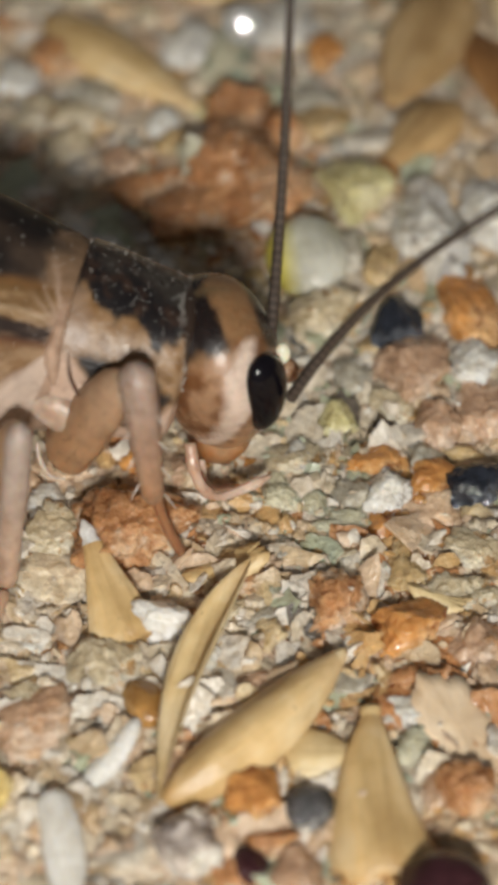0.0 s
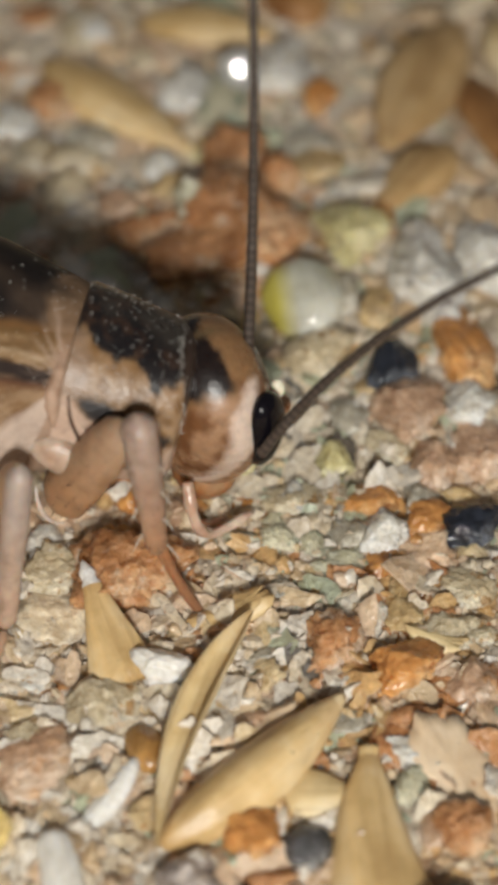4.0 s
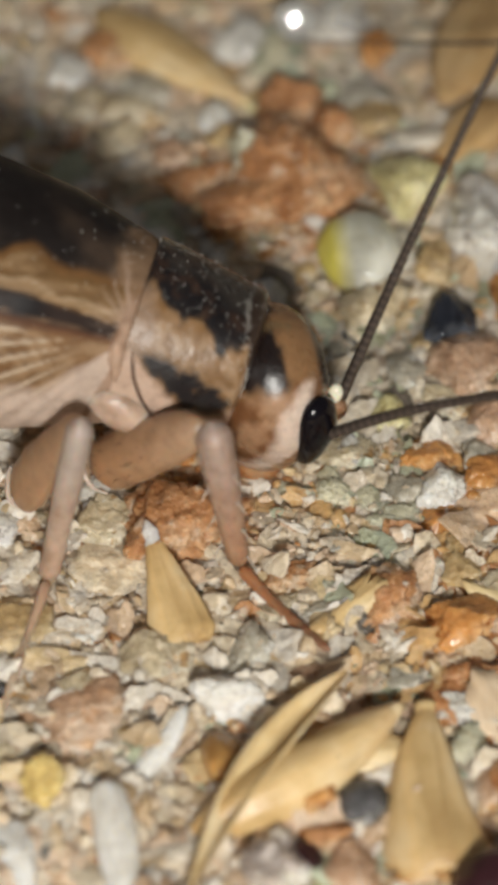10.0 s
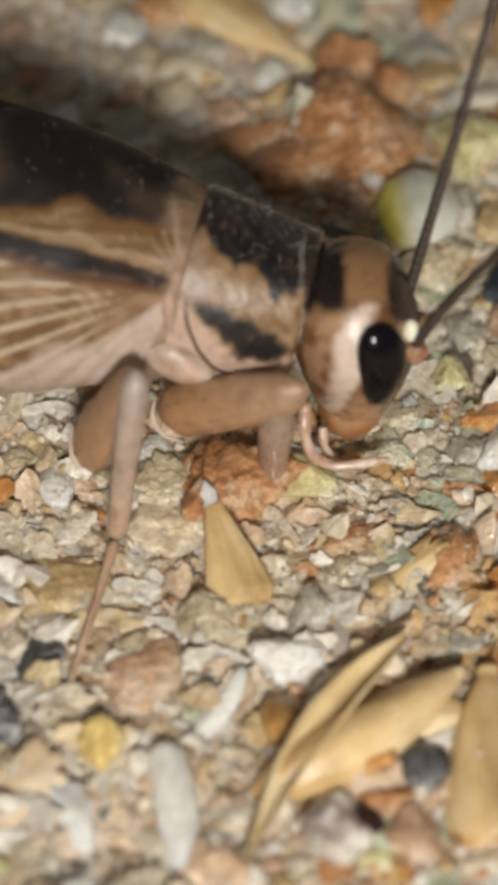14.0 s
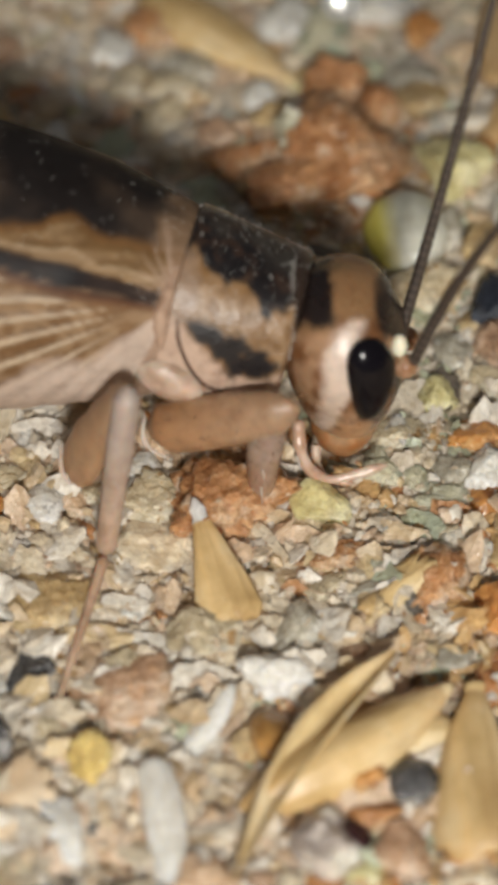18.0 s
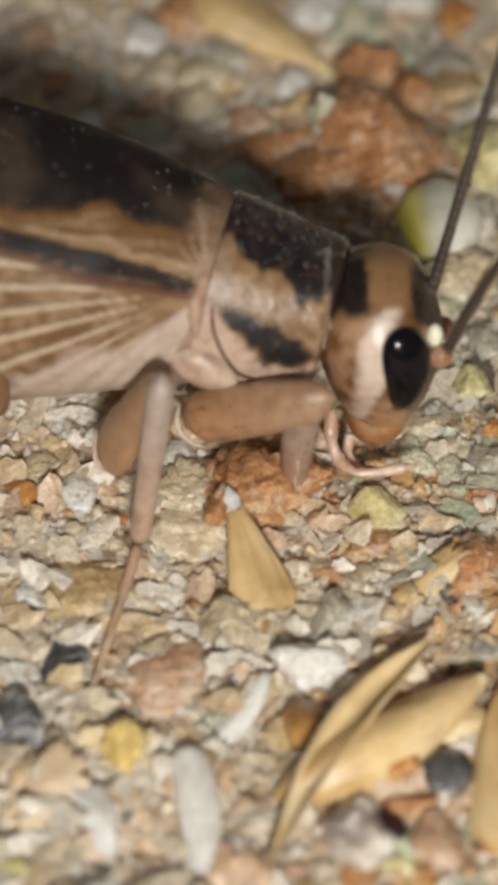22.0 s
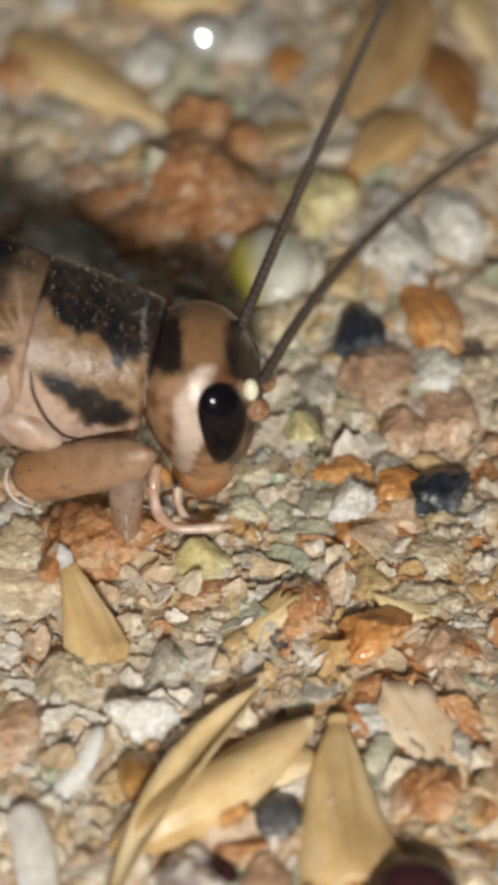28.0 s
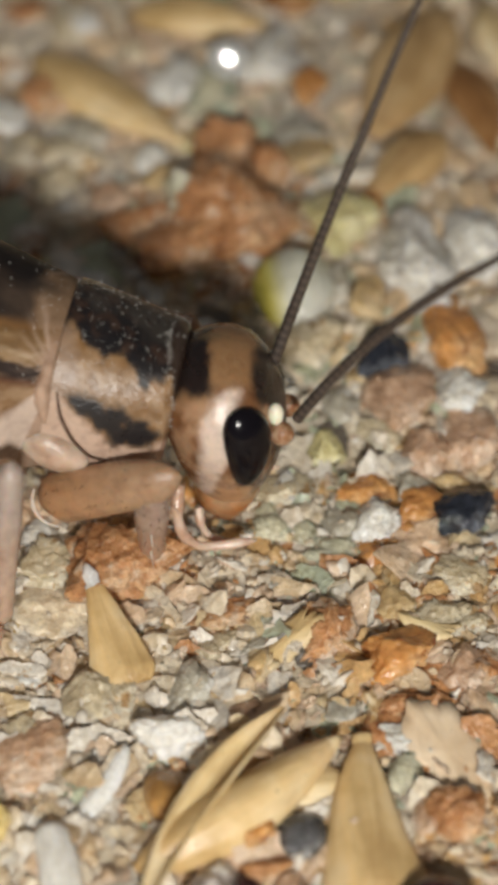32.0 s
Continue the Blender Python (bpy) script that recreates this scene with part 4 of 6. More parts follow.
    for mirror in (1, -1):
        a, b, c, d = (hip, knee, ankle, toe) if mirror == 1 else MID_LEG_FAR
        v, f = limb((Vector(b) - Vector(a)).length, 0.60, 31, (0.9, 1.0, 0.75, 0.45), 20, 0.5)
        part("middle_femur", v, f, MAT["leg"], root, "flat tan middle thigh", skin_of(v, (0.48, 0.29, 0.16), (0.40, 0.25, 0.15), 2), aim(a, b))
        if mirror == 1:
            # the same pale crescent, rim and painted highlight, on the middle thigh
            rim = [Vector(a) + Vector(q) for q in ((-0.30, -0.22, 0.95), (-0.26, -0.30, 0.62), (-0.16, -0.34, 0.28), (0.02, -0.32, 0.06), (0.26, -0.28, 0.10))]
            v, f = tube(smooth_line([tuple(q) for q in rim], 24), np.interp(np.linspace(0, 1, 24), [0, 0.5, 1], [0.02, 0.055, 0.02]), 8, 5)
            part("trochanter", v, f, MAT["palp"], root, "pale shiny joint rim", [(0.62, 0.49, 0.42)] * len(v))
        v, f = limb((Vector(c) - Vector(b)).length, 0.29, 32, (0.9, 0.95, 0.8, 0.75), 30)
        part("middle_tibia", v, f, MAT["leg"], root, "greyish pink middle shin", skin_of(v, (0.46, 0.39, 0.35), (0.54, 0.39, 0.29), 6), aim(b, c))
        v, f = limb((Vector(d) - Vector(c)).length, 0.12, 33, (1.0, 0.8, 0.7, 0.5), 24)
        part("middle_tarsus", v, f, MAT["leg"], root, "thin rosy middle foot", skin_of(v, (0.60, 0.42, 0.30), (0.62, 0.46, 0.34), 7), aim(c, d))
        # hind leg
        a, b, c, d = (-5.5, -2.5 * mirror, 1.0), (-14.0, -4.4 * mirror, 5.0), *(((-17.60, -5.00, -4.08), (-20.40, -5.40, -5.08)) if mirror == 1 else ((-17.60, 5.00, -1.95), (-20.40, 5.40, -2.79)))
        v, f = limb((Vector(b) - Vector(a)).length, 1.35, 41, (0.8, 1.0, 0.75, 0.45, 0.35), 30, 0.6)
        part("hind_femur", v, f, MAT["leg"], root, "large brown hind thigh", skin_of(v, (0.34, 0.20, 0.10), (0.30, 0.17, 0.09), 2), aim(a, b))
        v, f = limb((Vector(c) - Vector(b)).length, 0.34, 42, (1.0, 0.8, 0.8), 24)
        part("hind_tibia", v, f, MAT["leg"], root, "brown hind shin", skin_of(v, FLESH, FLESH, 3), aim(b, c))
        v, f = limb((Vector(d) - Vector(c)).length, 0.2, 43, (1.0, 0.7, 0.5), 14)
        part("hind_tarsus", v, f, MAT["leg"], root, "thin brown hind foot", skin_of(v, FLESH, FLESH, 5), aim(c, d))
        # far front leg
        if mirror == -1:
            a, b, c, d = FRONT_LEG_FAR
            for nm, p, q, r in (("front_femur", a, b, 0.5), ("front_tibia", b, c, 0.26), ("front_tarsus", c, d, 0.14)):
                v, f = limb((Vector(q) - Vector(p)).length, r, 44, (0.9, 1.0, 0.7), 18)
                part(nm, v, f, MAT["leg"], root, "", skin_of(v, FLESH, FLESH, 5), aim(p, q))
    v, f = pebble(1.45, 0.7, 0.85, 77, 3)
    part("coxa", v, f, MAT["leg"], root, "pale swollen hip joint", [blend((0.56, 0.44, 0.36), (0.42, 0.29, 0.21), 0.5 + 1.5 * fractal(p, 1.2, 3)) for p in v], Matrix.Translation(Vector((-2.05, -1.72, 2.78)) * MM) @ pose(0, 0, 0, 0, 14, 0))
    return root, made


def smooth_line(points, n):
    p = np.array(points)
    s = np.linspace(0, len(p) - 1, n)
    out = np.stack([np.interp(s, range(len(p)), p[:, c]) for c in range(3)], 1)
    for _ in range(4):
        out[1:-1] = (out[:-2] + 2 * out[1:-1] + out[2:]) / 4
    return [tuple(q) for q in out]


# name, shape, material, label, category, x, y, turn, length, width, height, seed
LOOSE = [
    ('seed_hull', 'hull', 'husk', 'pale straw-coloured pointed seed hull lying on gravel', 'seed', -1.68, 12.37, -42, 5.29, 1.84, 0.90, 1),
    ('seed_hull', 'hull', 'husk_tan', 'broad tan oval seed hull resting on gravel', 'seed', 6.02, 13.05, -112, 5.9, 2.25, 0.90, 2),
    # darker tan here stands for the shadow of the hull above
    ('seed_hull', 'hull', 'husk_tan', 'dull tan seed hull half under a larger one', 'seed', 5.59, 9.57, -132, 3.11, 1.56, 0.80, 3),
    ('seed_hull', 'hull', 'husk_brown', 'dark brown seed hull beside a tan one', 'seed', 7.50, 11.65, -79, 3.57, 1.29, 0.80, 4),
    ('seed_hull', 'hull', 'husk_brown', 'orange-brown seed hull on gravel', 'seed', 3.05, 16.93, 36, 2.04, 2.16, 0.90, 5),
    ('seed_hull', 'hull', 'husk', 'slender tan seed hull on gravel', 'seed', 0.58, 15.52, -16, 3.68, 1.58, 0.80, 6),
    ('seed_hull', 'hull', 'husk_pale', 'cream seed hull on grey gravel', 'seed', 8.51, 14.09, -79, 3.32, 1.15, 0.80, 7),
    ('seed_hull', 'hull', 'husk', 'upright straw-coloured striped seed hull with a pointed tip', 'seed', 3.63, -8.55, 92, 3.58, 1.94, 0.90, 8),
    ('seed_hull', 'hull', 'husk_pale', 'ribbed pale hull fragment under another seed', 'seed', 2.56, -7.60, -3, 1.60, 1.18, 0.50, 9),
    ('husk_flake', 'flake', 'husk_pink', 'pale pinkish flat husk flake with a ragged edge', 'husk', 5.20, -7.18, -64, 2.45, 1.43, 0.25, 10),
    ('husk_flake', 'flake', 'husk_pink', 'cream wedge-shaped husk flake', 'husk', -4.96, -9.24, 44, 1.90, 1.51, 0.40, 12),
    ('husk_flake', 'flake', 'husk_pink', 'pinkish cream torn flake beside a curved hull', 'husk', 1.37, -6.33, 24, 1.75, 0.85, 0.50, 210),
    ('husk_flake', 'flake', 'husk_pale', 'thin pale yellow flake on orange gravel', 'husk', 5.08, -4.12, -30, 1.30, 0.62, 0.40, 211),
    ('pebble', 'rock', 'olive', 'smooth pale olive pebble near the mouth', 'pebble', 3.04, -2.19, 8, 1.45, 0.85, 0.40, 212),
    ('bran_stick', 'hull', 'chalk', 'whitish dry stalk fragment lying on gravel', 'stalk', -2.18, -9.87, -80, 2.71, 0.82, 0.60, 13),
    ('stone', 'rock', 'rust', 'rust-orange crusted stone beneath the front leg', 'stone', -1.17, -2.48, -17, 2.86, 2.60, 1.30, 23),
    ('stone', 'rock', 'rust', 'wet rust-red flat stone beneath the head', 'stone', 0.62, -3.65, 2, 2.26, 0.95, 0.50, 44),
    ('stone', 'rock', 'orange', 'bright orange glossy stone', 'stone', 4.40, -4.78, 26, 1.93, 1.17, 0.90, 24),
    ('stone', 'rock', 'rust', 'pinkish red rough stone', 'stone', 2.93, -4.26, 5, 1.42, 1.58, 0.90, 25),
    ('stone', 'rock', 'rust', 'flat red stone chip', 'stone', 4.32, -6.07, 18, 1.64, 0.80, 0.50, 26),
    ('stone', 'rock', 'orange', 'orange-brown stone beside a seed hull', 'stone', 1.19, -8.63, 14, 1.36, 1.23, 0.90, 27),
    ('stone', 'rock', 'rust', 'reddish brown stone', 'stone', 5.26, -8.51, 11, 1.20, 1.22, 0.90, 28),
    ('stone', 'rock', 'rust', 'rust stone chip at the gravel edge', 'stone', 5.98, -5.10, -49, 1.08, 1.02, 0.60, 36),
    ('stone', 'rock', 'pink', 'pink-orange granular chip behind a hull', 'stone', 1.25, -6.19, 11, 1.77, 0.76, 0.50, 37),
    ('stone', 'rock', 'pink', 'pinkish rough stone', 'stone', 2.95, -4.35, 1, 0.89, 1.36, 0.70, 38),
    ('stone', 'rock', 'orange', 'faded orange stone', 'stone', -3.24, 12.57, 3, 0.92, 1.32, 0.70, 39),
    ('stone', 'rock', 'orange', 'small orange stone in top gravel', 'stone', 3.42, 12.65, 6, 1.01, 1.49, 0.80, 40),
    ('stone', 'rock', 'rust', 'small rusty crumb', 'stone', -1.43, -2.93, 12, 0.70, 0.85, 0.50, 42),
    ('stone', 'rock', 'orange', 'flat orange crumb in cream debris', 'stone', -6.03, -2.55, -14, 0.84, 0.79, 0.40, 43),
    ('pebble', 'pebble', 'white', 'small white round bead of stone', 'pebble', 0.88, 8.22, 0, 0.53, 0.63, 0.40, 54),
    ('pebble', 'pebble', 'white', 'white pebble touching a seed hull', 'pebble', -0.61, 10.12, 0, 0.93, 1.11, 0.70, 55),
    ('pebble', 'rock', 'tan', 'small tan oval grain', 'pebble', 4.39, -2.80, -89, 0.86, 0.42, 0.35, 58),
    ('pebble', 'pebble', 'dark', 'dark grey pebble', 'pebble', 2.34, -8.85, -1, 0.96, 0.99, 0.80, 60),
    ('pebble', 'pebble', 'maroon', 'dark maroon round seed', 'seed', 4.66, -10.62, -1, 1.74, 1.40, 1.60, 61),
    ('pebble', 'pebble', 'dark', 'dark grey pebble in the top gravel', 'pebble', -2.31, 10.94, 0, 1.00, 1.26, 0.60, 62),
    ('pebble', 'rock', 'grey', 'grey translucent stone', 'pebble', 0.14, -5.58, 25, 1.27, 1.14, 0.70, 66),
    ('pebble', 'rock', 'grey', 'grey-green flat stone', 'pebble', 1.75, -4.50, 27, 1.20, 0.57, 0.40, 67),
    ('pebble', 'rock', 'cream', 'cream rough pebble', 'pebble', 0.80, -4.44, 24, 1.04, 0.84, 0.50, 68),
    ('pebble', 'rock', 'cream', 'rough cream crumb cluster', 'crumb', -1.58, -5.59, 20, 1.61, 1.30, 0.80, 69),
    ('pebble', 'rock', 'white', 'white crumb under the leg', 'crumb', -2.75, -2.07, 46, 1.03, 0.97, 0.60, 70),
    ('pebble', 'rock', 'amber', 'golden yellow translucent grain in cream debris', 'grain', -3.54, -8.48, 86, 1.08, 0.88, 0.90, 71),
    ('pebble', 'rock', 'tan', 'yellowish tan grain below the femur', 'grain', -1.58, -1.62, 0, 0.79, 1.07, 0.50, 72),
    ('pebble', 'rock', 'white', 'small white block', 'crumb', -1.39, -10.40, 1, 0.69, 0.54, 0.40, 73),
    ('pebble', 'rock', 'grey', 'grey-green crumb behind a seed tip', 'crumb', 3.25, -6.06, 17, 0.87, 0.61, 0.40, 74),
    ('pebble', 'rock', 'dark', 'dark crumb in the shade', 'crumb', -4.80, -6.47, 1, 1.04, 1.28, 0.40, 75),
    ('pebble', 'rock', 'white', 'white shard of quartz', 'crumb', -3.19, 11.39, 21, 0.81, 0.37, 0.25, 76),
    ('pebble', 'rock', 'grey', 'grey pebble in blurred gravel', 'pebble', -2.59, 11.26, -1, 0.95, 1.10, 0.60, 77),
    ('pebble', 'rock', 'cream', 'pale pebble in the top gravel', 'pebble', 2.52, 13.72, -1, 1.33, 1.81, 0.80, 78),
    ('pebble', 'rock', 'white', 'pale grey pebble in the top gravel', 'pebble', 0.21, 13.08, -1, 1.15, 1.78, 0.70, 79),
    ('pebble', 'rock', 'white', 'greyish white pebble at the far edge', 'pebble', -2.53, 15.70, -1, 1.45, 1.63, 0.70, 81),
    ('pebble', 'rock', 'cream', 'cream speckled stone', 'crumb', 5.53, -3.91, 15, 1.32, 0.97, 0.50, 82),
    ('pebble', 'rock', 'cream', 'grey-white granular stone', 'crumb', 5.83, -2.89, -31, 1.15, 1.13, 0.50, 83),
    ('pebble', 'rock', 'white', 'cream-white dry crumb', 'crumb', -4.96, -2.42, 9, 1.14, 1.28, 0.50, 84),
    ('pebble', 'rock', 'white', 'pale rough crumb', 'crumb', -5.55, -3.50, 16, 1.14, 0.96, 0.40, 85),
    ('pebble', 'rock', 'cream', 'pinkish cream crumb', 'crumb', -3.74, -7.30, -12, 1.09, 1.07, 0.40, 86),
    ('pebble', 'rock', 'cream', 'cream lump in pale debris', 'crumb', -2.97, -6.32, -6, 1.09, 1.12, 0.50, 87),
    ('pebble', 'rock', 'white', 'pale lump', 'crumb', -1.39, -10.31, 1, 0.72, 0.58, 0.40, 88),
    ('pebble', 'rock', 'tan', 'tan crumb beside the stalk', 'crumb', -2.10, -7.32, 1, 0.63, 0.59, 0.30, 89),
    ('pebble', 'rock', 'white', 'milky quartz grain', 'pebble', 2.28, -0.47, -1, 0.95, 1.05, 0.50, 90),
    ('pebble', 'rock', 'green', 'grey-green granular stone', 'pebble', 2.71, -1.68, -1, 0.76, 0.71, 0.40, 94),
    ('pebble', 'rock', 'green', 'olive grey flat stone', 'pebble', 3.04, -2.35, -1, 0.83, 0.49, 0.30, 95),
    ('pebble', 'rock', 'green', 'greenish crumb', 'crumb', 1.98, -3.88, 1, 0.76, 0.61, 0.40, 96),
    ('pebble', 'rock', 'green', 'pale green granule', 'crumb', 1.73, -3.69, -1, 0.73, 0.66, 0.40, 97),
    ('pebble', 'rock', 'green', 'grey-green crumb on red stone', 'crumb', 0.25, 8.37, 0, 1.07, 0.87, 1.60, 98),
    ('pebble', 'rock', 'white', 'greyish white pebble by a hull', 'pebble', 4.20, -6.82, -1, 0.91, 0.71, 0.50, 125),
    ('pebble', 'rock', 'green', 'pale green and cream crumb', 'crumb', 4.43, -7.52, -1, 0.94, 0.99, 0.50, 126),
    ('pebble', 'rock', 'pink', 'pink-grey crumb beside a hull', 'crumb', 4.73, -8.46, -1, 0.63, 1.00, 0.50, 127),
    ('pebble', 'rock', 'maroon', 'dark red seed coat fragment', 'seed', 6.00, -6.41, -24, 0.80, 0.62, 0.50, 128),
    ('pebble', 'pebble', 'chalk', 'bright white tip of a husk flake', 'crumb', 5.54, -7.99, -35, 0.56, 0.44, 0.50, 129),
    ('pebble', 'rock', 'cream', 'cream-white dry lump', 'crumb', -2.62, -2.32, 1, 1.42, 1.46, 0.70, 130),
    ('pebble', 'rock', 'tan', 'low tan mound of crumbs', 'crumb', -4.55, -4.86, 1, 2.09, 1.67, 0.50, 131),
    ('pebble', 'rock', 'dark', 'dark greenish stone', 'stone', -5.63, -7.98, 1, 1.30, 1.36, 0.70, 132),
    ('pebble', 'rock', 'pink', 'low pinkish tan mound', 'crumb', -3.19, -6.72, 1, 2.24, 2.15, 0.50, 133),
    ('pebble', 'rock', 'rust', 'small rusty chip', 'crumb', -2.39, -5.19, 1, 1.14, 0.69, 0.40, 134),
    ('pebble', 'rock', 'white', 'white dry crumb', 'crumb', -5.67, -6.99, 1, 0.93, 0.90, 0.50, 135),
    ('bran_stick', 'rock', 'chalk', 'pale lilac-white stalk fragment', 'stalk', -3.94, -9.84, -70, 1.80, 0.69, 0.50, 136),
    ('pebble', 'rock', 'dark', 'dark brown splinter', 'crumb', -3.41, -9.62, 1, 0.30, 0.73, 0.30, 137),
    ('pebble', 'rock', 'yellow', 'pale yellow flake', 'crumb', -5.35, -10.89, 1, 0.79, 0.57, 0.30, 138),
    ('pebble', 'rock', 'maroon', 'dark purplish stone', 'stone', 1.24, -9.91, -51, 0.86, 0.74, 0.60, 139),
    ('stone', 'rock', 'pink', 'tan-orange stone under a hull', 'stone', 2.02, -10.23, 1, 1.24, 1.25, 0.70, 140),
    ('pebble', 'rock', 'yellow', 'yellowish white crumb', 'crumb', 1.40, -10.63, 1, 0.68, 0.57, 0.40, 141),
    ('stone', 'rock', 'rust', 'brown-red stone below a seed', 'stone', 1.64, -9.47, 1, 1.18, 0.64, 0.50, 142),
    ('pebble', 'rock', 'green', 'grey-green pebble in blurred gravel', 'pebble', 0.96, 12.64, -1, 1.54, 2.21, 0.70, 143),
    ('pebble', 'rock', 'grey', 'grey stone behind the antenna', 'pebble', 3.14, 10.93, -5, 1.54, 1.19, 0.50, 144),
    ('pebble', 'rock', 'cream', 'cream chip in the top gravel', 'pebble', -1.19, 14.36, -1, 0.99, 1.02, 0.50, 146),
    ('pebble', 'rock', 'cream', 'cream-pink crumb by the shadow', 'crumb', -3.83, 10.56, -1, 1.34, 1.51, 0.60, 148),
    ('pebble', 'rock', 'grey', 'greyish crumb in the top gravel', 'crumb', -2.18, 11.16, -1, 1.23, 1.45, 0.60, 149),
    ('pebble', 'rock', 'cream', 'tan crumb near the shadow', 'crumb', -2.88, 9.41, -1, 1.32, 1.38, 0.60, 150),
    ('pebble', 'rock', 'pink', 'pale pink crumb beside rust stone', 'crumb', -1.56, 8.78, -1, 1.14, 1.20, 0.60, 151),
    ('pebble', 'rock', 'cream', 'cream crumb beside rust stone', 'crumb', -1.00, 8.08, -1, 0.75, 0.94, 0.60, 152),
    ('pebble', 'rock', 'tan', 'tan crumb below a white pebble', 'crumb', -0.27, 9.37, -1, 1.21, 1.14, 0.60, 153),
    ('pebble', 'rock', 'white', 'milky pebble by the shadow', 'crumb', -4.25, 11.84, -1, 1.24, 1.47, 0.60, 154),
    ('pebble', 'rock', 'cream', 'yellowish flat crumb', 'crumb', 5.84, -3.98, 6, 1.15, 0.82, 0.40, 159),
    ('pebble', 'rock', 'pink', 'rosy granular stone', 'stone', 5.67, -5.20, 5, 1.24, 1.11, 0.60, 160),
    ('pebble', 'rock', 'green', 'olive sand lump', 'crumb', 3.32, -2.01, -1, 0.81, 0.50, 0.40, 161),
    ('pebble', 'rock', 'green', 'grey-green sand lump', 'crumb', 1.94, -1.10, -1, 0.62, 0.73, 0.40, 162),
    ('pebble', 'rock', 'cream', 'cream quartz chip on sand', 'crumb', 2.56, -0.34, -1, 0.96, 1.05, 0.40, 163),
    ('pebble', 'pebble', 'gloss', 'glossy white pebble with a yellow side', 'pebble', 2.72, 5.32, 5, 1.90, 2.40, 1.60, 51),
    ('pebble', 'rock', 'yellow', 'pale greenish yellow angular pebble', 'pebble', 3.98, 7.57, 8, 1.87, 2.38, 1.20, 52),
    ('pebble', 'pebble', 'orange', 'round orange-tan bead of stone', 'pebble', 4.66, 8.10, -1, 0.81, 1.26, 0.70, 145),
    ('pebble', 'rock', 'white', 'big greyish white stone', 'pebble', 5.60, 6.07, 5, 1.86, 3.52, 1.30, 50),
    ('pebble', 'rock', 'white', 'pale grey-white stone at the gravel edge', 'pebble', 7.05, 6.80, 13, 1.54, 2.57, 1.00, 158),
    ('pebble', 'rock', 'cream', 'cream pebble beside a glossy one', 'pebble', 3.07, 3.55, -1, 1.72, 1.87, 0.90, 53),
    ('pebble', 'rock', 'tan', 'tan-grey pebble among white ones', 'pebble', 4.36, 5.17, -1, 1.04, 1.67, 0.70, 92),
    ('pebble', 'rock', 'glass_dark', 'dark glassy stone with a bluish sheen', 'pebble', 4.62, 3.25, -1, 1.31, 1.72, 0.90, 63),
    ('stone', 'rock', 'orange', 'orange stone among pale gravel', 'stone', 6.30, 3.89, -1, 1.48, 2.60, 1.00, 31),
    ('stone', 'rock', 'pink', 'big orange-pink stone', 'stone', 4.92, 1.83, -1, 1.78, 2.05, 1.00, 29),
    ('pebble', 'rock', 'white', 'white angular shard', 'pebble', 6.23, 2.18, -1, 1.44, 1.67, 0.80, 59),
    ('pebble', 'rock', 'tan', 'small tan oval pebble', 'pebble', 4.04, 2.68, -1, 0.70, 0.88, 0.50, 121),
    ('pebble', 'rock', 'grey', 'grey-cream rounded pebble', 'pebble', 3.64, 1.82, -1, 0.89, 1.12, 0.60, 122),
    ('pebble', 'rock', 'yellow', 'pale yellow pebble', 'pebble', 3.24, 0.51, -1, 1.02, 1.27, 0.60, 57),
    ('pebble', 'rock', 'cream', 'long pale cream pebble', 'pebble', 4.45, 0.97, -13, 1.57, 0.97, 0.50, 123),
    ('stone', 'rock', 'orange', 'flat orange stone chip', 'stone', 4.05, -0.46, 6, 1.45, 1.10, 0.60, 32),
    ('stone', 'rock', 'pink', 'orange-pink rough stone', 'stone', 5.31, 0.43, -1, 1.26, 1.59, 0.70, 30),
    ('stone', 'rock', 'pink', 'pale pink mottled stone', 'stone', 6.40, 0.78, -1, 1.37, 1.93, 0.80, 157),
    ('pebble', 'rock', 'white', 'white cube-shaped quartz grain', 'pebble', 4.20, -1.43, -1, 1.08, 1.14, 0.80, 56),
    ('stone', 'rock', 'orange', 'small orange-brown stone', 'stone', 5.14, -1.07, 15, 1.13, 1.00, 0.60, 33),
    ('pebble', 'rock', 'glass_dark', 'black glassy stone in the orange gravel', 'pebble', 6.07, -1.35, 24, 1.61, 1.13, 0.80, 64),
    ('pebble', 'rock', 'cream', 'cream-white crumb near the mouth', 'pebble', 2.25, -0.52, -1, 1.38, 1.17, 0.60, 91),
    ('pebble', 'rock', 'green', 'greenish speckled sand lump', 'crumb', 2.05, -1.47, -1, 0.96, 0.79, 0.50, 93),
    ('pebble', 'rock', 'green', 'olive flat sand lump', 'crumb', 3.07, -2.30, -1, 0.99, 0.49, 0.40, 120),
    ('pebble', 'rock', 'grey', 'grey quartz stone in a gap', 'pebble', 5.07, -0.38, -1, 0.81, 1.11, 0.50, 124),
    ('pebble', 'rock', 'grey', 'brown-grey pebble behind a white one', 'pebble', 3.68, 5.73, -1, 0.89, 1.62, 0.70, 80),
    ('stone', 'rock', 'rust', 'large rust-orange rough stone behind the cricket', 'stone', 1.44, 8.08, 1, 3.40, 3.92, 1.70, 20),
    ('stone', 'rock', 'rust', 'rust-red rough stone beside the shadow', 'stone', 0.15, 6.84, 1, 2.40, 1.75, 1.10, 22),
    ('stone', 'rock', 'rust', 'brown-orange rough stone behind a larger one', 'stone', 1.19, 10.34, 1, 1.81, 2.08, 1.20, 21),
    ('stone', 'rock', 'rust', 'dark rusty knob among larger rust stones', 'stone', 2.33, 9.79, 1, 1.10, 1.50, 1.00, 155),
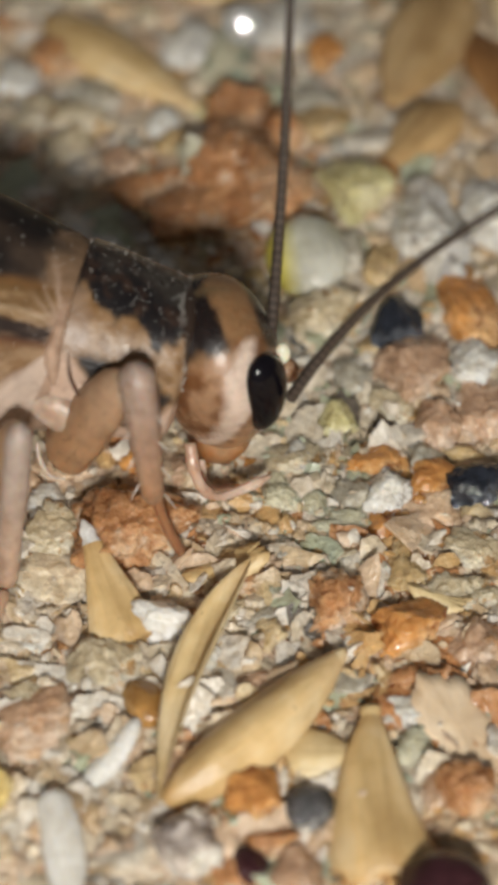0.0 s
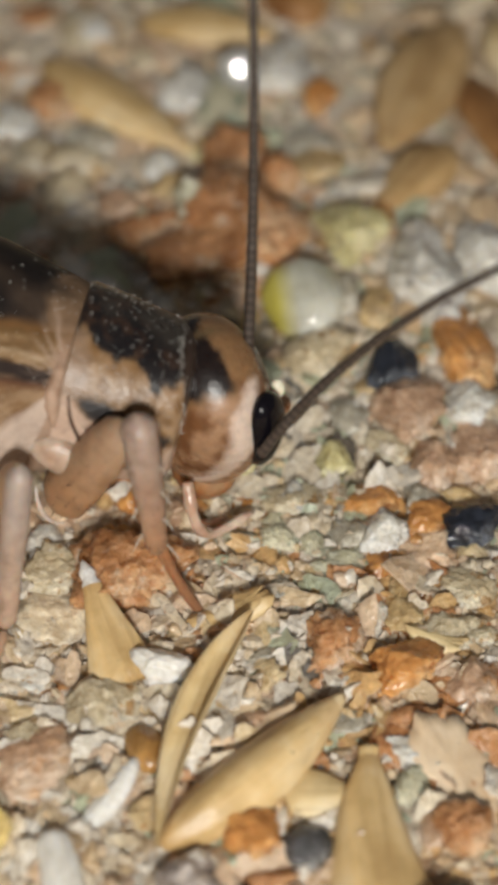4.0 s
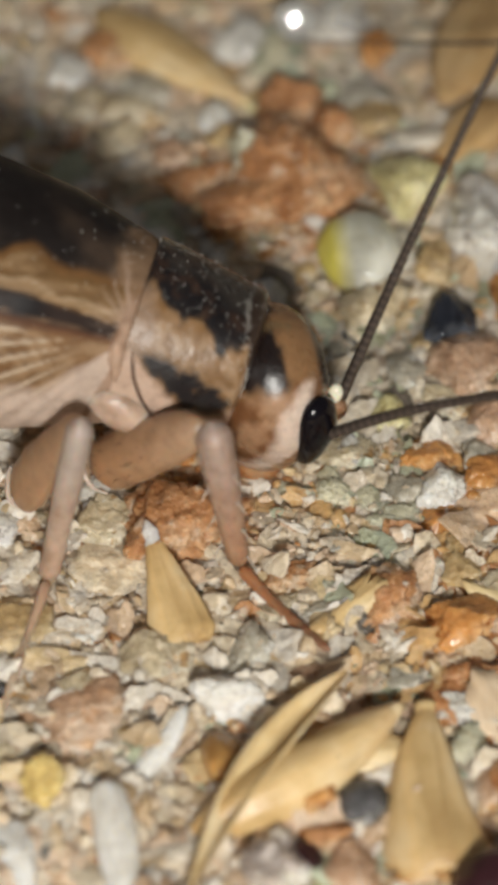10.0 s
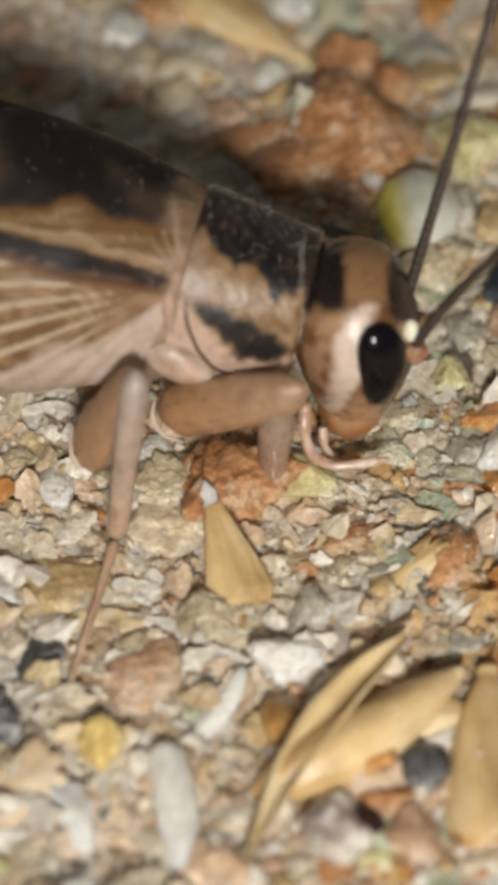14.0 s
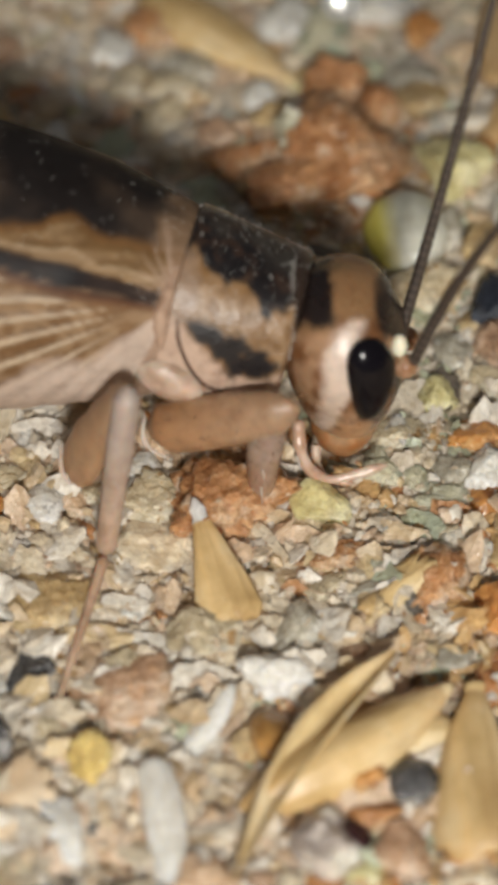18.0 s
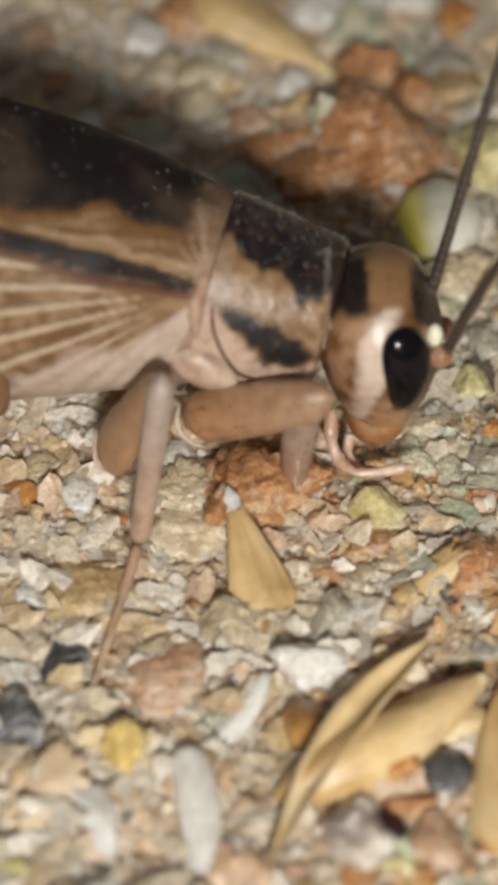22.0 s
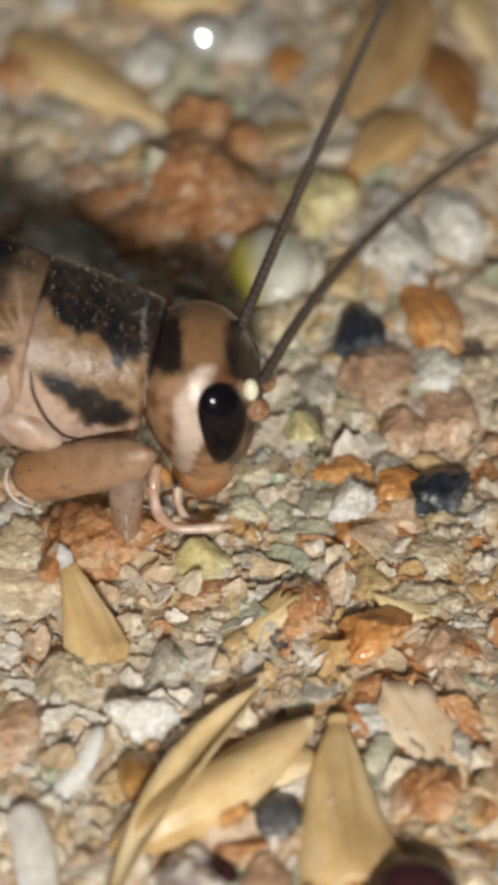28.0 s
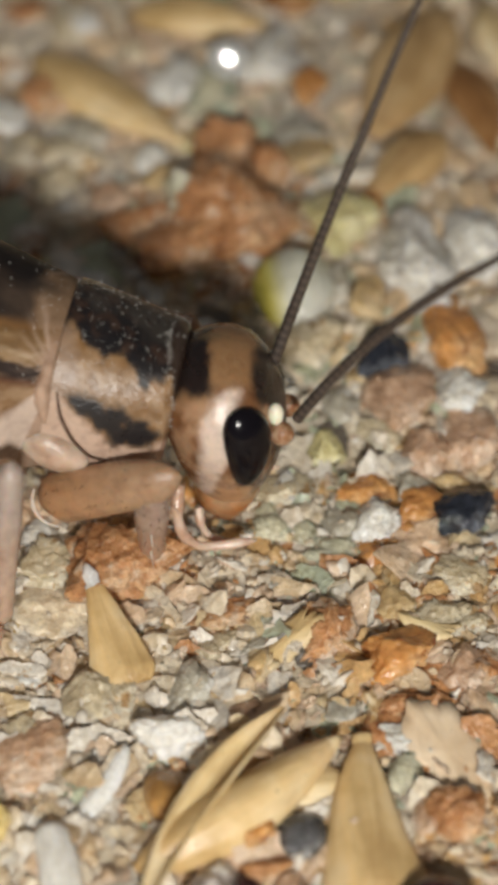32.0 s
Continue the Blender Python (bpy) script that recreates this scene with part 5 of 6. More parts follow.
    ('stone', 'rock', 'rust', 'dark red-brown stone in shade', 'stone', -1.04, 7.77, 1, 2.01, 1.71, 0.80, 156),
    ('pebble', 'rock', 'white', 'pinkish white pebble in blurred gravel', 'pebble', 2.46, 14.15, -1, 1.93, 2.67, 0.80, 170),
    ('pebble', 'rock', 'white', 'grey-cream pebble in blurred gravel', 'pebble', 0.01, 13.05, -1, 1.50, 1.97, 0.70, 171),
    ('pebble', 'rock', 'cream', 'grey-cream flat pebble near the far edge', 'pebble', -2.54, 15.43, -1, 1.78, 2.08, 0.70, 172),
    ('stone', 'rock', 'rust', 'small reddish stone beside a pale hull', 'stone', -3.37, 12.70, -1, 1.49, 1.68, 0.70, 173),
    ('pebble', 'rock', 'cream', 'pale crumb beside the dark shadow', 'crumb', -2.64, 10.43, -1, 1.67, 1.50, 0.60, 174),
    ('pebble', 'rock', 'tan', 'brownish tan stone behind a hull', 'pebble', 3.33, 10.20, -1, 1.44, 1.66, 0.60, 175),
]
# pushed aside by the front leg: the same with the spot before and after
PUSHED = [
    ('seed_hull', 'hull', 'husk', 'plump golden straw seed hull with fine ribs', 'seed', (1.39, -7.10, 42), (1.16, -8.16, 33), 4.7, 1.36, 1.20, 110),
    ('seed_hull', 'shell', 'husk_pale', 'thin curved pale empty half of a seed hull', 'seed', (0.43, -6.29, 72), (0.58, -8.76, 58), 5.69, 0.68, 0.30, 111),
    ('seed_hull', 'hull', 'husk', 'straw hull with a whitish tip', 'seed', (-1.59, -3.90, 109), (-1.42, -4.15, 107), 2.75, 1.35, 0.50, 112),
    ('wood_chip', 'flake', 'husk', 'tan wood chip leaning on gravel', 'chip', (0.86, -3.39, 19), (2.17, -4.53, 42), 1.74, 0.83, 0.50, 11),
    ('crumb', 'rock', 'chalk', 'bright white chalky crumb', 'crumb', (-0.33, -4.66, -5), (-0.15, -6.53, 11), 1.61, 1.17, 1.00, 113),
    ('crumb', 'hull', 'chalk', 'pale stalk piece beside a brown seed', 'stalk', (-1.35, -7.63, 54), (-1.41, -7.55, 59), 1.69, 0.54, 0.40, 114),
    ('seed', 'pebble', 'brown', 'small brown oval seed', 'seed', (-0.74, -6.49, -67), (-0.25, -7.87, -79), 1.18, 0.84, 0.80, 115),
    ('crumb', 'rock', 'speckle', 'white and black speckled mineral lump', 'crumb', (0.12, -9.50, -1), (0.71, -10.07, 5), 1.43, 1.50, 0.90, 116),
]
# seconds, nod, turn, lean, dip and drawing back of the head
NODS = [
    (0, 2, 22, 0, 0, 0.4),
    (0.5, 3, 24, 0, 0, 0.4),
    (1, 4, 26, 0, 0, 0.45),
    (1.5, 8, 30, 0, 0, 0.45),
    (2, 7, 30, 0, 0.15, 0.45),
    (2.5, 6, 30, 0, 0.1, 0.45),
    (3, 13, 36, 0, 0, 0.5),
    (3.5, 8, 34, 0, 0, 0.5),
    (5.5, 3, 22, 6, 0.45, 0.3),
    (6, 6, 6, 9, 0.85, 0.22),
    (6.5, 2, 2, 6, 0.58, 0.14),
    (7, 3, 6, 6, 0.66, 0.16),
    (7.5, 2, 4, 6, 0.5, 0.12),
    (8, 2, 5, 5, 0.4, 0.1),
    (8.5, 1, 6, 2, 0.1, 0.05),
    (9, 1, 10, 2, 0.1, 0.1),
    (9.5, 4, 20, 5, 0.37, 0.3),
    (10, 5, 24, 6, 0.5, 0.35),
    (10.5, 6, 26, 6, 0.52, 0.4),
    (11, 6, 6, 5, 0.2, 0.1),
    (11.5, 2, 6, 3, 0.1, 0.05),
    (12, 2, 0, 3, 0, 0),
    (12.5, 2, 0, 3, 0, 0),
    (13, 0, 0, 0, 0, 0),
    (14, 1, 0, 0, 0, 0),
    (14.5, 0, 0, 0, 0, 0),
    (16.5, -2, 0, 0, 0, 0),
    (19, -1, 0, 0, 0, 0),
    (23, -1, 0, 0, 0, 0),
    (26, -1, 0, 0, 0, 0),
    (26.5, -1, 0, 0, 0, 0),
    (28.5, -1, -2, 0, 0, 0),
    (29, 0, -2, 0, 0, 0),
    (29.5, 5, -3, 4, 0.15, 0),
    (30, 5, -3, 4, 0.15, 0),
    (31, 5, -3, 4, 0.15, 0),
    (31.5, 6, 0, 6, 0.15, 0),
    (32, 1, -2, 0, 0, 0),
]
# seconds, how far the cricket bows
BOWS = [(0.0, 0), (3.5, 0), (5.5, 4.5), (6.0, 6.5), (6.5, 6.5), (7.5, 6.5), (8.0, 6), (8.5, 3.5), (9.0, 3), (9.5, 4), (10.0, 4.5), (10.5, 2),
        (11.0, 4), (11.5, 3), (12.0, 0.8), (13.0, 0), (31.0, 0), (31.5, 2.5), (32.0, 0)]
# seconds, root and direction of each feeler
FAR_FEELER = [
    (0, (1.53, 0.48, 3.91), (-0.183, 0.110, 0.977)),
    (0.5, (1.33, 0.48, 4.30), (-0.327, 0.112, 0.938)),
    (1, (1.43, 0.49, 3.90), (-0.249, 0.100, 0.963)),
    (1.5, (1.41, 0.48, 4.07), (-0.103, 0.113, 0.988)),
    (2, (1.18, 0.48, 4.79), (0.135, 0.104, 0.985)),
    (2.5, (1.27, 0.49, 4.73), (0.120, 0.098, 0.988)),
    (3, (1.11, 0.49, 4.24), (-0.020, 0.093, 0.996)),
    (3.5, (1.04, 0.49, 4.18), (-0.234, 0.097, 0.967)),
    (5.5, (1.45, 0.48, 3.61), (-0.044, 0.104, 0.994)),
    (6, (1.92, 0.49, 2.50), (-0.099, 0.086, 0.991)),
    (6.5, (2.06, 0.49, 1.98), (-0.205, 0.086, 0.975)),
    (7, (1.95, 0.50, 2.17), (0.033, 0.083, 0.996)),
    (7.5, (2.12, 0.49, 2.28), (-0.048, 0.087, 0.995)),
    (8, (1.87, 0.49, 1.89), (0.042, 0.088, 0.995)),
    (8.5, (1.72, 0.47, 3.42), (0.268, 0.124, 0.955)),
    (9, (1.68, 0.48, 3.68), (0.212, 0.115, 0.971)),
    (9.5, (1.68, 0.49, 2.99), (0.102, 0.088, 0.991)),
    (10, (2.11, 0.50, 1.64), (0.087, 0.084, 0.993)),
    (10.5, (1.56, 0.47, 2.81), (0.275, 0.129, 0.953)),
    (11, (2.25, 0.50, 1.52), (-0.079, 0.082, 0.994)),
    (11.5, (2.11, 0.49, 2.02), (-0.083, 0.091, 0.992)),
    (12, (2.01, 0.49, 2.67), (-0.020, 0.097, 0.995)),
    (12.5, (2.13, 0.49, 2.89), (-0.070, 0.097, 0.993)),
    (13, (2.08, 0.48, 3.60), (-0.114, 0.103, 0.988)),
    (13.5, (2.27, 0.49, 2.69), (-0.107, 0.094, 0.990)),
    (14, (1.89, 0.48, 3.24), (-0.025, 0.113, 0.993)),
    (14.5, (2.00, 0.48, 3.51), (-0.017, 0.113, 0.993)),
    (16.5, (1.97, 0.48, 3.33), (-0.020, 0.113, 0.993)),
    (17, (1.90, 0.48, 3.33), (-0.045, 0.108, 0.993)),
    (18, (2.08, 0.48, 3.67), (-0.053, 0.113, 0.992)),
    (19, (1.70, 0.48, 3.48), (-0.017, 0.109, 0.994)),
    (20, (1.71, 0.47, 3.88), (-0.018, 0.126, 0.992)),
    (22, (1.81, 0.46, 3.64), (-0.038, 0.139, 0.990)),
    (23, (1.72, 0.45, 3.90), (-0.004, 0.161, 0.987)),
    (24, (1.85, 0.42, 3.88), (0.033, 0.193, 0.981)),
    (24.5, (1.60, 0.39, 3.92), (0.206, 0.247, 0.947)),
    (25, (1.47, 0.34, 3.51), (0.398, 0.316, 0.861)),
    (25.5, (1.92, 0.35, 3.61), (0.414, 0.311, 0.855)),
    (26, (1.48, 0.42, 3.77), (0.484, 0.195, 0.853)),
    (26.5, (1.64, 0.46, 3.27), (0.402, 0.132, 0.906)),
    (28.5, (1.41, 0.49, 4.23), (0.105, 0.092, 0.990)),
    (29, (1.61, 0.49, 4.29), (0.117, 0.094, 0.989)),
    (29.5, (1.73, 0.49, 3.72), (0.276, 0.085, 0.957)),
    (30, (1.69, 0.49, 3.54), (0.318, 0.095, 0.943)),
    (30.5, (1.70, 0.49, 3.51), (0.296, 0.088, 0.951)),
    (31, (1.65, 0.49, 3.84), (0.331, 0.095, 0.939)),
    (31.5, (1.96, 0.49, 3.68), (-0.177, 0.095, 0.980)),
    (32, (1.72, 0.49, 4.03), (0.093, 0.086, 0.992)),
]
NEAR_FEELER = [
    (0, (2.15, -0.73, 3.80), (0.353, -0.138, 0.926)),
    (0.5, (2.01, -0.73, 3.76), (0.373, -0.140, 0.917)),
    (1, (1.93, -0.73, 3.65), (0.422, -0.139, 0.896)),
    (1.5, (1.84, -0.73, 3.35), (0.539, -0.144, 0.830)),
    (2, (2.00, -0.73, 3.95), (0.404, -0.126, 0.906)),
    (2.5, (2.04, -0.74, 3.90), (0.389, -0.123, 0.913)),
    (3, (1.87, -0.73, 3.17), (0.467, -0.128, 0.875)),
    (3.5, (1.66, -0.73, 3.30), (0.422, -0.126, 0.898)),
    (5.5, (2.20, -0.73, 2.59), (0.432, -0.161, 0.887)),
    (6, (2.25, -0.73, 2.04), (0.234, -0.127, 0.964)),
    (6.5, (2.28, -0.73, 2.74), (0.226, -0.134, 0.965)),
    (7, (2.15, -0.73, 2.60), (0.433, -0.168, 0.886)),
    (7.5, (2.32, -0.74, 3.34), (0.094, -0.115, 0.989)),
    (8, (2.16, -0.73, 3.20), (0.165, -0.130, 0.978)),
    (8.5, (2.01, -0.73, 3.51), (0.208, -0.143, 0.968)),
    (9, (1.84, -0.73, 4.89), (0.141, -0.138, 0.980)),
    (9.5, (2.33, -0.73, 2.56), (0.430, -0.197, 0.881)),
    (10, (2.11, -0.72, 2.65), (0.718, -0.251, 0.650)),
    (10.5, (2.02, -0.73, 2.67), (0.357, -0.190, 0.914)),
    (11, (2.30, -0.73, 2.55), (0.029, -0.128, 0.991)),
    (11.5, (2.18, -0.73, 3.30), (0.033, -0.145, 0.989)),
    (12, (2.24, -0.72, 3.56), (0.272, -0.235, 0.933)),
    (12.5, (2.28, -0.73, 3.75), (0.092, -0.167, 0.982)),
    (13, (2.51, -0.73, 4.24), (-0.011, -0.161, 0.987)),
    (13.5, (2.40, -0.72, 3.83), (0.171, -0.247, 0.954)),
    (14, (2.20, -0.71, 3.90), (0.282, -0.303, 0.910)),
    (14.5, (2.33, -0.72, 4.07), (0.185, -0.250, 0.951)),
    (16.5, (2.27, -0.72, 3.88), (0.167, -0.235, 0.958)),
    (17, (2.15, -0.72, 3.98), (0.204, -0.272, 0.940)),
    (18, (2.37, -0.72, 4.07), (0.143, -0.244, 0.959)),
    (19, (2.26, -0.72, 3.77), (0.134, -0.247, 0.960)),
    (20, (2.14, -0.72, 4.04), (0.168, -0.263, 0.950)),
    (22, (2.35, -0.71, 4.10), (0.104, -0.351, 0.931)),
    (23, (2.25, -0.71, 4.08), (0.128, -0.355, 0.926)),
    (24, (2.21, -0.71, 4.22), (0.162, -0.330, 0.930)),
    (24.5, (2.15, -0.71, 4.11), (0.147, -0.307, 0.940)),
    (25, (2.15, -0.71, 4.00), (0.097, -0.303, 0.948)),
    (25.5, (2.44, -0.71, 4.01), (0.157, -0.292, 0.943)),
    (26, (2.43, -0.72, 3.82), (0.287, -0.238, 0.928)),
    (26.5, (2.12, -0.73, 3.98), (0.287, -0.163, 0.944)),
    (28.5, (2.26, -0.74, 4.64), (0.286, -0.117, 0.951)),
    (29, (2.33, -0.74, 4.53), (0.245, -0.116, 0.963)),
    (29.5, (2.32, -0.73, 4.20), (0.334, -0.128, 0.934)),
    (30, (2.33, -0.73, 3.72), (0.362, -0.139, 0.922)),
    (30.5, (2.41, -0.73, 3.81), (0.373, -0.143, 0.917)),
    (31, (2.41, -0.73, 4.05), (0.391, -0.144, 0.909)),
    (31.5, (2.53, -0.72, 3.59), (0.056, -0.242, 0.969)),
    (32, (2.45, -0.73, 4.21), (0.423, -0.152, 0.893)),
]


build_ground()
for n, kind, mat, label, cat, x, y, turn, ln, wd, ht, seed in LOOSE:
    loose(n, kind, mat, label, cat, ln, wd, ht, seed, (x, y, turn))
PUSHED_OBS = [(loose(n, kind, mat, label, cat, ln, wd, ht, seed, a), a, b) for n, kind, mat, label, cat, a, b, ln, wd, ht, seed in PUSHED]
v0, f0 = pebble(1.1, 1.0, 0.145, 310, 4)
GLINT = tagged(new("pebble", mesh_of("pebble", v0, f0, MAT["clear"])), "clear wet glassy pebble with a bright glint", "pebble")
GLINT.matrix_basis = pose(0.00138, 0.01316, 0.00100, 55.1, 0, 0.7)
v0, f0 = rock(1.2, 1.1, 0.9, 203, 3, 0.2)
CRUMB = tagged(new("food_grain", mesh_of("food_grain", v0, f0, MAT["yellow"])), "yellow grain that the cricket nibbles", "grain")
STONE_KINDS = [
    ("cream", "small cream stone chip lying in loose gravel", 5), ("white", "small milky white quartz chip in loose gravel", 4), ("pink", "small pinkish tan stone chip in loose gravel", 4),
    ("rust", "small rust-red stone chip in loose gravel", 2.4), ("orange", "small orange stone chip in loose gravel", 2.2), ("grey", "small grey translucent stone chip in loose gravel", 1.6),
    ("tan", "small tan grain lying in loose gravel", 2.5), ("green", "small grey-green stone chip in loose gravel", 1.6), ("dark", "small dark stone chip in loose gravel", 0.2), ("yellow", "small pale yellow grain in loose gravel", 0.8),
]


def stone_chips(count):
    """Angular chips between the larger stones, each one a thing of its own."""
    rng = np.random.RandomState(404)
    shapes = {k: [mesh_of("stone_chip", *rock(1, 1, 1, 1400 + 10 * i + j, 3, 0.34, 0.5), MAT[k]) for j in range(4)] for i, (k, _, _) in enumerate(STONE_KINDS)}
    taken = [(row[5], row[6], 0.36 * max(row[8], row[9])) for row in LOOSE]
    taken += [(q[0], q[1], 0.3 * row[7]) for row in PUSHED for q in row[5:7]]
    made = 0
    while made < count:
        x, y, s = rng.uniform(-7, 7.5), rng.uniform(-11.5, 14.5), rng.uniform(0.42, 1.05)
        if any(math.hypot(x - p, y - q) < r + 0.30 * s for p, q, r in taken):
            continue
        red, green, pale = near(RUSTY, x, y), near(GREENISH, x, y), near(PALE, x, y)
        lift = {"rust": 0.3 + 3 * red, "orange": 0.3 + 3 * red, "green": 0.2 + 5 * green, "grey": 0.6 + 2 * green, "cream": 0.6 + pale, "white": 0.6 + pale}
        weight = np.array([w * lift.get(k, 1.0) for k, _, w in STONE_KINDS])
        k = rng.choice(len(STONE_KINDS), p=weight / weight.sum())
        ob = new("stone_chip", shapes[STONE_KINDS[k][0]][rng.randint(4)])
        size = Matrix.Diagonal((s * rng.uniform(0.9, 1.5), s * rng.uniform(0.7, 1.1), s * rng.uniform(0.45, 0.75), 1))
        ob.matrix_basis = pose(x * MM, y * MM, (relief(x, y) + 0.12 * s) * MM, rng.uniform(-25, 25), rng.uniform(-25, 25), rng.uniform(0, 360)) @ size
        tagged(ob, STONE_KINDS[k][1], "stone", "loose gravel chips")
        taken.append((x, y, 0.34 * s))
        made += 1


stone_chips(290)
n0 = 90
v0, f0 = tube([(13.0 * i / n0, 0, 0.9 * (i / n0) ** 2) for i in range(n0 + 1)], [(0.030 + 0.05 * i / n0) * (1.0 + 0.08 * (i % 2)) for i in range(n0 + 1)], 8, 3, 0.02)
THREAD = tagged(new("antenna_tip", mesh_of("antenna_tip", v0, f0, MAT["feeler"], [(0.05, 0.036, 0.028)] * len(v0))), "thin dark antenna tip of another cricket reaching in", "antenna")
CRICKET, MOVING = build_cricket()


def far_gravel():
    """Coarser scatter round the middle, out to the edge of the tray."""
    rng = np.random.RandomState(77)
    protos, face = [rock(1, 1, 1, 960 + k, 1, 0.45)[0] for k in range(8)], np.array(BALL[1][1])
    vs, fs = [], []
    while len(vs) < 4200:
        x, y = rng.uniform(-44, 44), rng.uniform(-48, 54)
        if abs(x) < 12.5 and -14.5 < y < 21.5:
            continue
        s = rng.uniform(0.6, 2.0)
        fs.append(face + len(vs) * len(protos[0]))
        vs.append(protos[rng.randint(8)] * (s, s * rng.uniform(0.7, 1.2), s * 0.45) + (x, y, 0.12 + 0.05 * s))
    ob = new("outer_gravel", mesh_of("outer_gravel", np.concatenate(vs), np.concatenate(fs).tolist(), MAT["gravel_mixed"]))
    tagged(ob, "coarse mixed gravel round the cricket", "gravel", kind="stuff")


far_gravel()


grains("gravel", "gravel_mixed", 3000, 1, (0.25, 1.6), lambda x, y: 1.0 - 0.75 * near(GREENISH + PALE + RUSTY, x, y), "mixed cream, grey and rust gravel grains")
grains("pale_gravel", "gravel_pale", 3200, 2, (0.20, 1.3), lambda x, y: near(PALE, x, y), "pale cream and white gritty crumbs")
grains("green_gravel", "gravel_green", 2600, 3, (0.16, 0.75), lambda x, y: near(GREENISH, x, y), "grey-green and cream fine gravel")
grains("rusty_gravel", "gravel_rust", 2200, 4, (0.18, 1.2), lambda x, y: near(RUSTY, x, y), "rust, ochre and pink gravel chips")


def shards(name, mat, count, seed, where, label):
    """Thin jagged crumbs and flakes lying about at all angles."""
    rng = np.random.RandomState(seed)
    protos, face = [rock(1, 1, 1, 980 + k, 2, 0.75)[0] for k in range(12)], np.array(BALL[2][1])
    vs, fs = [], []
    while len(vs) < count:
        x, y = rng.uniform(-11, 10), rng.uniform(-14, 17)
        if rng.rand() > where(x, y):
            continue
        s = 0.22 + 0.75 * rng.rand() ** 2.2
        e = Euler((rng.uniform(-0.7, 0.7), rng.uniform(-0.7, 0.7), rng.uniform(0, 6.3)))
        fs.append(face + len(vs) * len(protos[0]))
        vs.append((protos[rng.randint(12)] * (s * 1.25, s * rng.uniform(0.5, 1.0), s * 0.22)) @ np.array(e.to_matrix()).T + (x, y, relief(x, y) + 0.08 + 0.06 * s))
    ob = new(name, mesh_of(name, np.concatenate(vs), np.concatenate(fs).tolist(), MAT[mat]))
    tagged(ob, label, "crumbs", kind="stuff")


shards("husk_crumbs", "crumbs", 1900, 55, lambda x, y: near(PALE + [patch(0, -6, 5, 4), patch(4, -3, 3, 3), patch(-2, -4, 4, 3)], x, y), "thin cream and white crumbs of hull")
shards("mixed_crumbs", "gravel_mixed", 450, 56, lambda x, y: 1.0 - 0.6 * near(PALE, x, y), "jagged mixed mineral crumbs on gravel")
shards("rusty_crumbs", "gravel_rust", 260, 57, lambda x, y: near(RUSTY, x, y), "jagged rust-coloured crumbs on gravel")


def fine_grit(name, mat, count, seed, where, label):
    """Fine sharp crumbs that fill the gaps between the stones."""
    rng = np.random.RandomState(seed)
    face = np.array(BALL[1][1])
    protos = [rock(1, 1, 1, 1200 + seed + k, 1, 0.6)[0] for k in range(14)]
    vs, fs = [], []
    while len(vs) < count:
        x, y = rng.uniform(-8.5, 8), rng.uniform(-12, 14)
        if rng.rand() > where(x, y):
            continue
        s = 0.08 + 0.24 * rng.rand() ** 2
        e = Euler((rng.uniform(-0.9, 0.9), rng.uniform(-0.9, 0.9), rng.uniform(0, 6.3)))
        fs.append(face + len(vs) * len(protos[0]))
        vs.append((protos[rng.randint(14)] * (s * 1.2, s * rng.uniform(0.6, 1.0), s * rng.uniform(0.4, 0.8))) @ np.array(e.to_matrix()).T + (x, y, relief(x, y) + rng.uniform(0.02, 0.30)))
    ob = new(name, mesh_of(name, np.concatenate(vs), np.concatenate(fs).tolist(), MAT[mat], smooth=False))
    tagged(ob, label, "grit", kind="stuff")


fine_grit("pale_grit", "crumbs", 4200, 71, lambda x, y: 0.35 + 0.65 * near(PALE, x, y), "fine sharp cream and white grit between stones")
fine_grit("green_grit", "gravel_green", 1500, 72, lambda x, y: near(GREENISH, x, y), "fine grey-green and cream grit between stones")
fine_grit("rusty_grit", "gravel_rust", 1800, 73, lambda x, y: near(RUSTY, x, y), "fine rust-coloured and ochre grit between stones")


